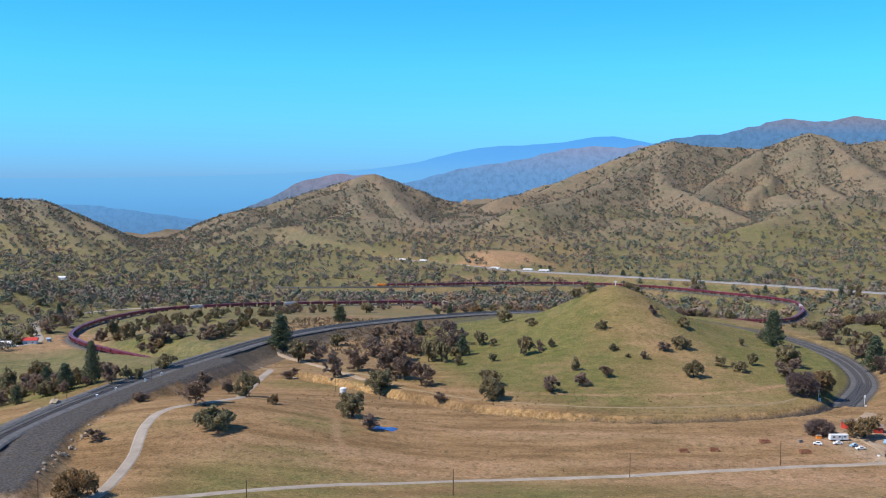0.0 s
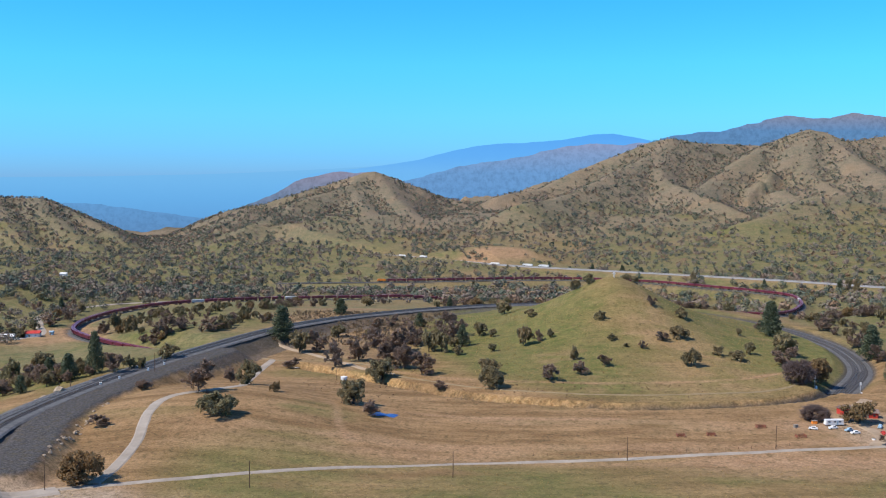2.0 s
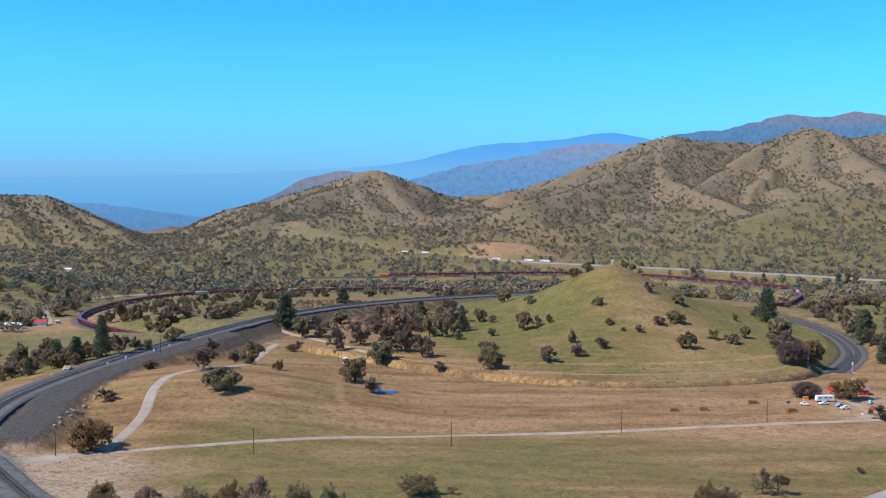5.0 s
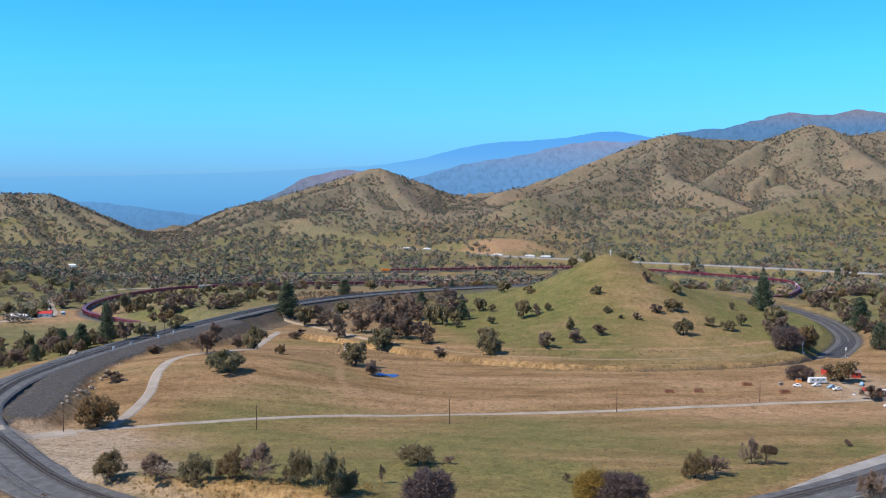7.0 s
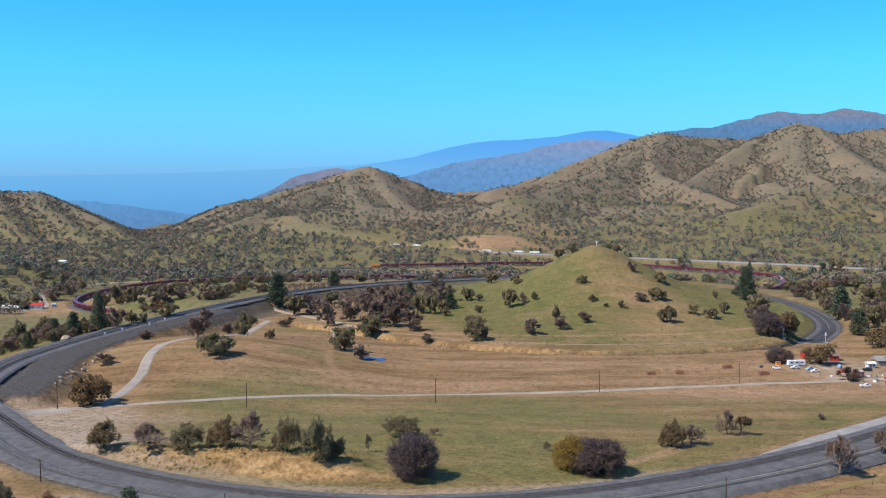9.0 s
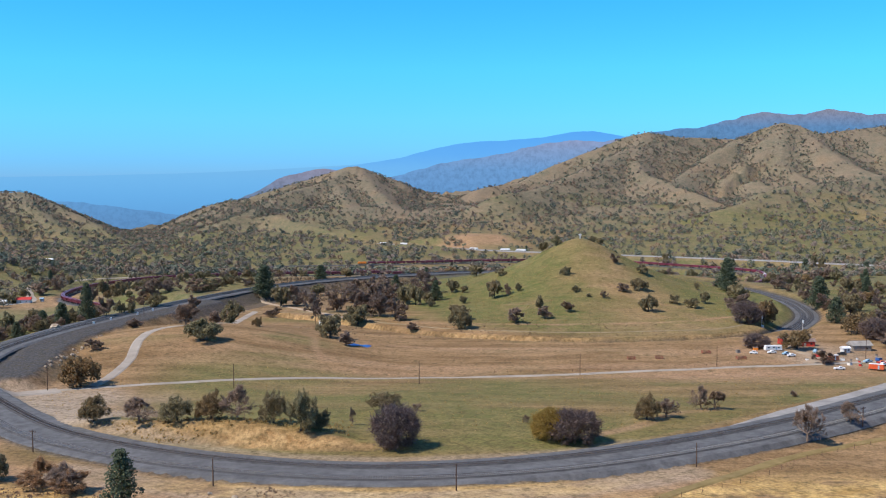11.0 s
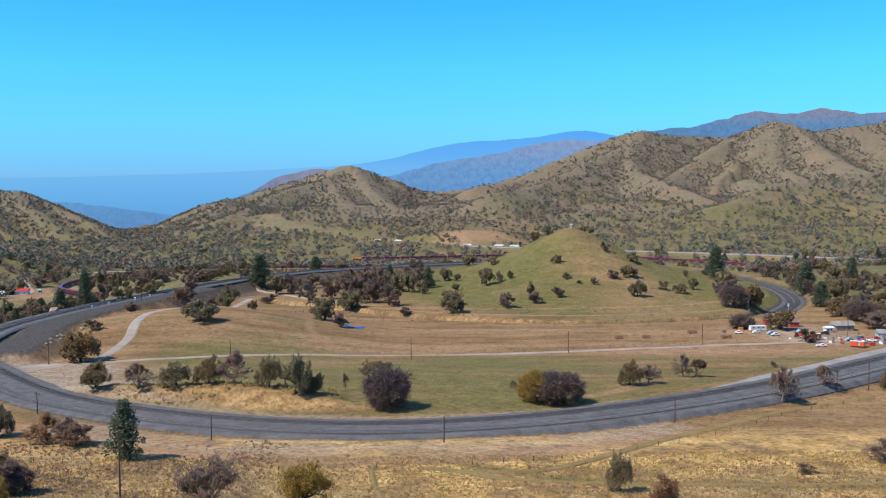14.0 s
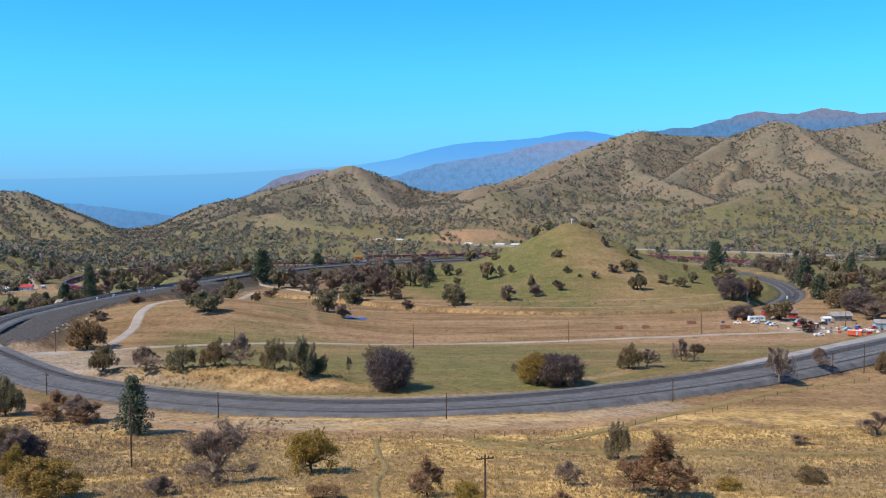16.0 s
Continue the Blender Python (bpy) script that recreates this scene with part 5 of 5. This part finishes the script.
def on_highway(s, off):
    line = offset(smooth_line(HIGHWAY, 4), off)
    far = np.r_[0, np.cumsum(np.linalg.norm(np.diff(line[:, :2], axis=0), axis=1))]
    p, q = ([np.interp(d, far, line[:, c]) for c in range(3)] for d in (s, s + 3))
    return p[0], p[1], p[2] + 0.36, math.degrees(math.atan2(q[1] - p[1], q[0] - p[0]))


for s, off in ((960, 7), (992, 7), (1055, -7), (1260, 7), (1310, -7)):
    semi(*on_highway(s, off))

# ---- poles ----
def utility_pole(x, y, high, turn, arm=True):
    t = thing("utility_pole", "brown wooden utility pole" + (" with a crossarm" if arm else "") + " standing in grass", "utility pole", "utility poles", stood(x, y, turn))
    part("post", Shape().tube([(0, 0, -0.6), (0.02, 0, high * 0.5), (0, 0, high)], [0.19, 0.16, 0.12], 8), POLE_WOOD, t)
    if arm:
        a = Shape().box(0, 0, high - 0.6, 2.6, 0.14, 0.16)
        part("crossarm", a, POLE_WOOD, t)
        for px in (-1.15, -0.5, 0.5, 1.15):
            part("insulator", Shape().tube([(px, 0, high - 0.5), (px, 0, high - 0.28)], [0.07, 0.05], 6), GLASS, t)


for x, y, high, turn, arm in [(-48, 127, 13.5, 10, False), (17.6, 69.4, 8, 15, True), (15, 191, 6.8, 10, False), (-46, 199, 7, 10, False), (80, 213, 6.6, 20, False), (155, 258, 9.5, 30, False),
                                     (142, 252, 6.5, 30, True), (121, 243, 6.2, 30, True), (-104, 232, 6.5, -30, True), (4.5, 376, 10.5, 0, False), (79.8, 414, 10.5, 0, False), (150, 433, 10.5, 0, False),
                                     (-70, 350, 10, 0, False), (-142, 343, 11.5, 0, False), (-163, 552, 11, 0, False), (232, 452, 12, 0, False), (-62, 573, 13, 0, False), (-205, 520, 9, 0, False), (-214, 560, 9, 0, False)]:
    utility_pole(x, y, high, turn, arm)


def fence(points, gap, label):
    t = thing("wire_fence", label, "fence")
    line = smooth_line([(x, y, 0) for x, y in points], gap)
    post = Shape().box(0, 0, 0.5, 0.14, 0.12, 1.5, None, 0.85).mesh("post", POLE_WOOD)
    tops = []
    for x, y, _ in line:
        z = height(x, y)
        part("post", post, None, t).matrix_basis = pose(x, y, z, rng.uniform(-5, 5), rng.uniform(-5, 5), rng.uniform(0, 90))
        tops.append((x, y, z))
    for up in (0.5, 0.85, 1.15):
        part("wire", Shape().tube([(x, y, z + up) for x, y, z in tops], [0.012] * len(tops), 3), RUST, t)


fence([(-95, 172), (-50, 163), (-10, 160), (20, 163), (50, 172), (85, 194), (115, 222), (150, 243)], 7, "wire fence on weathered posts below the railway")
fence([(40, 420), (90, 424), (150, 436), (190, 444), (196, 452)], 6, "wire fence on weathered posts along the field road")

# ---- the hilltop cross, tank, tarpaulin ----
cross = thing("hilltop_cross", "white wooden cross on top of the grassy hill", "cross", at=stood(134, 768))
part("upright", Shape().box(0, 0, 1.9, 0.7, 0.7, 4.6, None, 0.9), WHITE, cross)
part("crossbeam", Shape().box(0, 0, 3.2, 2.5, 0.66, 0.66), WHITE, cross)
tank = thing("water_tank", "white steel water tank beside the cutting", "tank", at=stood(-57, 565))
part("shell", Shape().tube([(0, 0, -0.3), (0, 0, 3.4), (0, 0, 3.5)], [1.9, 1.9, 1.8], 20), WHITE, tank)
part("roof", Shape().tube([(0, 0, 3.5), (0, 0, 4.1)], [2.0, 0.25], 20), WHITE, tank)
part("ladder", Shape().box(1.95, 0.25, 1.9, 0.06, 0.06, 3.4).box(1.95, -0.25, 1.9, 0.06, 0.06, 3.4), RUST, tank)
tarp = Shape()
cells = 10
for a in range(cells + 1):
    for b in range(cells + 1):
        u, v = a / cells - 0.5, b / cells - 0.5
        x, y = -28 + 11 * u + 2 * v, 480 + 7 * v
        tarp.v.append((x, y, height(x, y) + 0.35 + 0.25 * math.sin(9 * u + 5 * v) * math.cos(7 * v) - 2.2 * max(abs(u), abs(v)) ** 4))
tarp.f = [(a * (cells + 1) + b, (a + 1) * (cells + 1) + b, (a + 1) * (cells + 1) + b + 1, a * (cells + 1) + b + 1) for a in range(cells) for b in range(cells)]
tagged(new("tarpaulin", tarp.mesh("tarpaulin", BLUE)), "blue tarpaulin spread over a heap in the field", "tarpaulin")

# ---- tunnel ----
portal = thing("tunnel_portal", "old concrete tunnel portal under the embankment", "tunnel", at=pose(-97, 631, 1.6, 0, 0, 50))
face = Shape()
face.box(-4.4, 0, 3.6, 3.4, 1.2, 8.6).box(4.4, 0, 3.6, 3.4, 1.2, 8.6).box(0, 0, 7.0, 6.0, 1.2, 2.0)
part("headwall", face, CONCRETE, portal)
part("coping", Shape().box(0, -0.1, 8.2, 12.6, 1.6, 0.5), CONCRETE, portal)
# solid near-black block stands in for the shade inside the tunnel
part("bore", Shape().box(0, 3.6, 2.8, 5.3, 6.0, 6.2), DARK, portal, "near-black block painted for the shade in the tunnel mouth")

# ---- signals ----
for x, y in ((217, 566), (238, 553)):
    s = thing("railway_signal", "grey signal mast with white light housing", "railway signal", "railway signals", pose(x, y, height(x, y)))
    part("mast", Shape().tube([(0, 0, -0.3), (0, 0, 6.5)], [0.16, 0.12], 8), WHITE, s)
    part("housing", Shape().box(0, -0.25, 6.8, 0.9, 0.5, 1.8), WHITE, s)
    part("cabinet", Shape().box(0.9, 0, 0.9, 0.9, 0.7, 1.8), WHITE, s)
    part("ladder", Shape().box(0.35, 0.2, 3.2, 0.05, 0.4, 6.4), STEEL, s)

# ---- ranch yard ----
def car(x, y, turn, paint, label, long=4.6, pickup=False):
    t = thing("pickup" if pickup else "car", label, "pickup" if pickup else "car", at=stood(x, y, turn))
    body = Shape().box(0, 0, 0.75, long, 1.8, 0.7, None, 0.95)
    body.box(0.2 if not pickup else 0.5, 0, 1.35, 2.3 if not pickup else 1.6, 1.6, 0.6, None, 0.8)
    part("body", body, paint, t)
    part("window", Shape().box(0.2 if not pickup else 0.5, 0, 1.36, 2.1 if not pickup else 1.45, 1.66, 0.38, None, 0.82), GLASS, t)
    for a in (-long * 0.31, long * 0.31):
        for b in (-0.8, 0.8):
            part("wheel", Shape().tube([(a, b - 0.11, 0.33), (a, b + 0.11, 0.33)], [0.34, 0.34], 12), DARK, t)


def trailer(x, y, turn, long, paint, label, name="travel_trailer"):
    t = thing(name, label, "trailer", at=stood(x, y, turn))
    part("body", Shape().box(0, 0, 1.8, long, 2.5, 2.3, None, 0.96), paint, t)
    part("roof", Shape().box(0, 0, 3.0, long * 0.97, 2.3, 0.18), WHITE, t)
    for a in (-long * 0.3, 0, long * 0.28) if name == "travel_trailer" else ():
        part("window", Shape().box(a, -1.24, 2.1, 1.1, 0.06, 0.6), GLASS, t)
    part("door", Shape().box(long * 0.14, -1.25, 1.65, 0.75, 0.06, 1.8), PALE_BLUE, t)
    part("drawbar", Shape().box(long * 0.5 + 0.6, 0, 0.65, 1.4, 0.2, 0.15), DARK, t)
    for b in (-1.1, 1.1):
        part("wheel", Shape().tube([(0.3, b - 0.1, 0.35), (0.3, b + 0.1, 0.35)], [0.36, 0.36], 12), DARK, t)


def shed(x, y, turn, long, deep, high, walls, roof, label):
    t = thing("shed", label, "shed", at=stood(x, y, turn))
    part("wall", Shape().box(0, 0, high / 2 - 0.3, long, deep, high + 0.6), walls, t)
    r = Shape()
    a, b, c = long / 2 + 0.4, deep / 2 + 0.4, high
    r.add([(-a, -b, c), (a, -b, c), (a, 0, c + deep * 0.3), (-a, 0, c + deep * 0.3), (-a, b, c), (a, b, c), (-a, -b, c - 0.12), (a, -b, c - 0.12), (a, b, c - 0.12), (-a, b, c - 0.12)],
          [(0, 1, 2, 3), (3, 2, 5, 4), (6, 7, 1, 0), (4, 5, 8, 9), (0, 3, 4), (1, 5, 2), (9, 8, 7, 6)])
    part("roof", r, roof, t)
    part("door", Shape().box(-long * 0.2, -deep / 2 - 0.05, 1.0, 1.2, 0.1, 2.0), PLANK, t)
    part("window", Shape().box(long * 0.22, -deep / 2 - 0.05, 1.5, 1.0, 0.08, 0.8), GLASS, t)


def pen(x, y, turn, long):
    """A feed pen of iron rails."""
    t = thing("feed_pen", "rust-red iron feed pen standing on bare dirt", "feed pen", "feed pens", stood(x, y, turn))
    for a in (-long / 2, 0, long / 2):
        for b in (-1.2, 1.2):
            part("post", Shape().box(a, b, 0.8, 0.16, 0.16, 1.8), RUST, t)
    for up in (0.3, 0.7, 1.1, 1.5):
        for b in (-1.2, 1.2):
            part("rail", Shape().box(0, b, up, long, 0.08, 0.18), RUST, t)
    for a in (-long / 2, long / 2):
        part("end_panel", Shape().box(a, 0, 0.9, 0.1, 2.3, 1.2), RUST, t)


trailer(192, 474, 5, 9.5, WHITE, "long white travel trailer parked in the yard")
car(189, 467, 10, WHITE, "white sedan parked beside the trailer")
car(195, 463, 25, PALE_BLUE, "pale blue car parked beside the trailer")
car(196, 458, 10, WHITE, "white hatchback parked in dry grass")
car(179, 466, -20, WHITE, "old white car among the weeds", 4.2)
car(209, 457, 80, RED, "red pickup parked on the drive", 5.0, True)
car(206, 422, 0, WHITE, "white pickup parked by the road", 5.4, True)
car(228, 441, 20, PALE_BLUE, "pale blue car in the cluttered yard")
car(224, 462, -10, DARK, "dark car under the bare trees")
car(233, 436, -15, RED, "faded red car among yard clutter")
trailer(223, 420, -28, 7.0, RED_ORANGE, "bright red-orange box trailer beside the railway", "box_trailer")
trailer(212, 445, 8, 6.0, RUST, "rust-brown flat trailer loaded with scrap", "stock_trailer")
shed(207, 499, 20, 6, 5, 3.2, RED, ROOFING, "small red shed beneath an oak")
shed(217, 492, -5, 8, 5, 2.8, RED, ROOFING, "low red barn under the trees")
shed(240, 478, 5, 11, 7, 3.0, PLANK, CONCRETE, "long grey ranch shed with a pale roof")
shed(252, 452, -8, 9, 6, 2.8, PALE_BLUE, CONCRETE, "pale ranch outbuilding at the yard's edge")
shed(229, 470, 12, 4.5, 3, 2.4, WHITE, WHITE, "small white pump house")
pen(112, 453, 3, 3.6)
pen(127, 456, -2, 3.6)
pen(168, 452, 10, 4.6)
for n, (x, y, s, paint) in enumerate([(184, 478, 1.2, ORANGE), (172, 470, 1.0, PLANK), (216, 434, 1.1, WHITE), (220, 431, 0.9, RED), (226, 428, 1.2, PALE_BLUE), (236, 446, 1.4, BLUE), (240, 430, 1.2, WHITE), (200, 447, 0.7, WHITE), (218, 447, 1.0, WHITE), (232, 424, 1.3, RED)]):
    crate = thing("crate", "weathered storage bin in the ranch yard", "crate", "yard bins", stood(x, y, 20 * n))
    part("bin", Shape().box(0, 0, s * 0.6, 2.2 * s, 1.6 * s, 1.3 * s, None, 0.95), paint, crate)
    part("lid", Shape().box(0, 0, s * 1.3, 2.3 * s, 1.7 * s, 0.14), PLANK, crate)

car(231, 431, 35, WHITE, "white van parked among yard clutter", 5.4)
car(238, 438, -30, WHITE, "white pickup parked behind the bins", 5.2, True)
car(213, 470, 60, PALE_BLUE, "pale blue pickup under the bare trees", 5.0, True)
car(244, 446, 10, RED, "red car beside the outbuilding")
pen(155, 470, 8, 4.2)
for n, paint in enumerate((RUST, WHITE, PLANK, RED, WHITE, PALE_BLUE, RUST, ORANGE, WHITE, PLANK, DARK, WHITE)):
    x, y, tall = 214 + 3.1 * n + rng.uniform(-1, 1), 428 + rng.uniform(0, 34), rng.uniform(0.8, 1.5)
    drum = thing("oil_drum", "dented steel drum among ranch yard clutter", "drum", "yard drums", stood(x, y))
    part("barrel", Shape().tube([(0, 0, -0.1), (0, 0, tall * 0.5), (0, 0, tall)], [0.6, 0.63, 0.6], 12), paint, drum)
    part("rim", Shape().tube([(0, 0, tall), (0, 0, tall + 0.06)], [0.64, 0.62], 12), DARK, drum)

# ---- western farm and far houses ----
shed(-352, 842, 10, 12, 7, 3.2, WHITE, RED, "white farmhouse with a bright red roof")
shed(-368, 826, 0, 14, 6, 3.0, PLANK, WHITE, "long pale-roofed farm building among oaks")
shed(-340, 852, 0, 3, 3, 2.6, PALE_BLUE, PALE_BLUE, "small pale blue pump shed")
shed(-290, 1240, 15, 15, 9, 4, CONCRETE, CONCRETE, "pale farm building beyond the railway")
shed(-613, 1595, 0, 11, 7, 4, WHITE, WHITE, "white house among distant oaks")
car(-358, 824, 10, WHITE, "white van parked at the farm", 5.2)
bridge = thing("rail_bridge", "grey concrete underpass bridge on the far railway line", "bridge", at=pose(-70, 1350, height(-70, 1350)))
part("deck", Shape().box(0, 0, 5.2, 26, 5, 1.2), CONCRETE, bridge)
for a in (-12, 0, 12):
    part("pier", Shape().box(a, 0, 2.0, 1.8, 4.6, 6.2, None, 0.9), CONCRETE, bridge)

# ---- rocks and rubbish ----
def rock(x, y, size, label, mat=ROCK, group="rocks"):
    s = Shape()
    for a in range(4):
        for b in range(7):
            t, p = 2 * math.pi * b / 7, -0.4 + 0.62 * a
            q = size * (0.8 + 0.4 * rng.random())
            s.v.append((q * math.cos(t) * math.cos(p), q * math.sin(t) * math.cos(p), 0.7 * q * math.sin(p) + 0.12 * size))
    s.v.append((0, 0, 0.78 * size))
    s.f = [(a * 7 + b, a * 7 + (b + 1) % 7, a * 7 + 7 + (b + 1) % 7, a * 7 + 7 + b) for a in range(3) for b in range(7)] + [(21 + b, 21 + (b + 1) % 7, 28) for b in range(7)]
    ob = new("rock", s.mesh("rock", mat))
    ob.matrix_basis = stood(x, y, rng.uniform(0, 360))
    tagged(ob, label, "rock", group)


for _ in range(36):
    u = rng.random()
    rock(-155 - 9 * u + rng.gauss(0, 1.2), 378 + 95 * u + rng.gauss(0, 3), rng.uniform(0.35, 1.1), "pale broken rock on the embankment edge")
for _ in range(42):
    u = rng.random()
    rock(-203 - 10 * u + rng.gauss(0, 3), 490 + 60 * u, rng.uniform(1.0, 2.8), "ochre boulder in a rocky bank")
for x, y in ((-180, 512), (-168, 556), (-176, 530), (-164, 575)):
    box = thing("relay_cabinet", "small white trackside cabinet beside the ballast", "cabinet", "trackside cabinets", stood(x, y, 15))
    part("case", Shape().box(0, 0, 0.7, 1.0, 0.8, 1.5), WHITE, box)
    part("roof", Shape().box(0, 0, 1.5, 1.2, 1.0, 0.12), WHITE, box)
for x, y, s in ((-38, 186, 0.8), (-33, 184, 0.6), (-45, 190, 0.7), (30, 174, 0.5), (35, 168, 0.5)):
    rock(x, y, s, "brown boulder beside the dirt track")
barrel = thing("traffic_barrel", "orange plastic barrel on the gravel lot", "barrel", at=stood(-113, 303))
part("drum", Shape().tube([(0, 0, 0), (0, 0, 0.5), (0, 0, 1.0)], [0.42, 0.4, 0.32], 12), ORANGE, barrel)
part("band", Shape().tube([(0, 0, 0.55), (0, 0, 0.75)], [0.42, 0.4], 12), WHITE, barrel)

# ---- brush ----
def brush(name, seed, count, cx, cy, rx, ry, low, high, mat, label, guard=True, clump=0.0, blades=9):
    """Low shrubs and grass heads as ragged tufts of blades."""
    r = np.random.default_rng(seed)
    x, y = cx + r.uniform(-rx, rx, count), cy + r.uniform(-ry, ry, count)
    if guard:
        ok = (nearest(x, y, UPPER, 24)[0] > 11) & (nearest(x, y, NEAR_BED, 24)[0] > 11) & (nearest(x, y, CUT, 12)[0] > 6)
        x, y = x[ok], y[ok]
    if clump:
        ok = waves(x, y * 1.6, 16, 3, 91.0) > r.uniform(0, 1, len(x)) * 0.7 - clump
        x, y = x[ok], y[ok]
    n = len(x)
    z, h = ground_z(x, y), r.uniform(low, high, len(x))
    base = np.stack([x, y, z], 1)[:, None] + np.concatenate([r.normal(0, 0.35, (n, blades, 2)) * h[:, None, None], np.zeros((n, blades, 1))], 2)
    tip = base + np.concatenate([r.normal(0, 0.35, (n, blades, 2)), r.uniform(0.6, 1.1, (n, blades, 1))], 2) * h[:, None, None]
    side = r.normal(size=(n, blades, 3)) * np.array([1, 1, 0.3])
    side *= 0.13 * h[:, None, None] / np.linalg.norm(side, axis=2, keepdims=True)
    quad = np.stack([base - side, base + side, tip + 0.8 * side, tip - 0.8 * side], 2).reshape(-1, 3)
    f = np.arange(len(quad)).reshape(-1, 4)
    return tagged(sheet(name, quad, f, mat), label, "brush", kind="stuff")


STRAW = foliage("straw", (0.34, 0.225, 0.085), (0.62, 0.45, 0.21), (0.46, 0.32, 0.13))
SAGE = foliage("sage", (0.16, 0.12, 0.075), (0.31, 0.23, 0.145), (0.26, 0.16, 0.11))
brush("dry_grass", 11, 52000, 20, 112, 130, 62, 0.15, 0.45, STRAW, "tall golden dry grass on the slope", blades=6)
brush("low_brush", 12, 900, 20, 115, 130, 60, 0.2, 0.45, SAGE, "low brown brush among dry grass")
HEATHER = foliage("heather", (0.22, 0.15, 0.105), (0.38, 0.27, 0.185), (0.29, 0.175, 0.125))
brush("heather", 21, 14000, 95, 108, 62, 54, 0.16, 0.42, HEATHER, "patches of low purple-brown brush on the slope", clump=0.15)
brush("slope_thicket", 22, 9000, -72, 138, 48, 58, 0.2, 0.55, HEATHER, "brown brush spread through dry grass", clump=0.25)
brush("embankment_brush", 13, 1500, -60, 790, 70, 90, 0.7, 2.2, SAGE, "grey-brown brush on the embankment foot")
brush("meadow_weeds", 14, 2600, 20, 330, 160, 75, 0.15, 0.4, STRAW, "sparse pale weeds in the green field")
brush("hill_weeds", 15, 5000, 130, 700, 110, 130, 0.2, 0.5, STRAW, "sparse pale weeds on the hill")
brush("cutting_brush", 16, 350, 40, 545, 120, 22, 0.3, 0.7, SAGE, "dry brush along the cutting")
brush("mound_grass", 17, 450, -60, 250, 45, 9, 0.3, 0.9, STRAW, "pale grass on the ochre bank")

# ---- ties ----
tie_wood = Shape().box(0, 0, 0, 0.24, 2.6, 0.2).mesh("tie", TIE_WOOD)
tie_pale = Shape().box(0, 0, 0, 0.26, 2.7, 0.2).mesh("tie", TIE_CONCRETE)
for owner, by, mesh, mat in ((outer_track, -SIDE, tie_pale, TIE_CONCRETE), (inner_track, SIDE, tie_wood, TIE_WOOD)):
    line = smooth_line(UPPER_LINE + CUT_LINE[:3], 0.62)
    line = offset(line, by + (parted(line) if by > 0 else 0))
    d = np.gradient(line[:, :2], axis=0)
    turn = np.degrees(np.arctan2(d[:, 1], d[:, 0]))
    close = np.where((line[:, 1] < 246) & (line[:, 0] > -100) & (line[:, 0] < 100))[0]
    chosen = set(close[:: max(1, int(math.ceil(len(close) / 300)))][:300].tolist())
    rest = Shape()
    for n in range(len(line)):
        m = pose(line[n, 0], line[n, 1], line[n, 2] + 0.48, 0, 0, turn[n])
        if n in chosen:
            t = new("tie", mesh)
            t.parent = owner
            t.matrix_basis = m
        elif line[n, 1] < 520:
            rest.add([(-0.12, -1.3, 0.1), (0.12, -1.3, 0.1), (0.12, 1.3, 0.1), (-0.12, 1.3, 0.1), (-0.12, -1.3, -0.1), (0.12, -1.3, -0.1), (0.12, 1.3, -0.1), (-0.12, 1.3, -0.1)], [(0, 1, 2, 3), (4, 5, 1, 0), (2, 6, 7, 3), (1, 5, 6, 2), (0, 3, 7, 4)], m)
    tagged(part("far_ties", rest, mat, owner), kind="stuff")
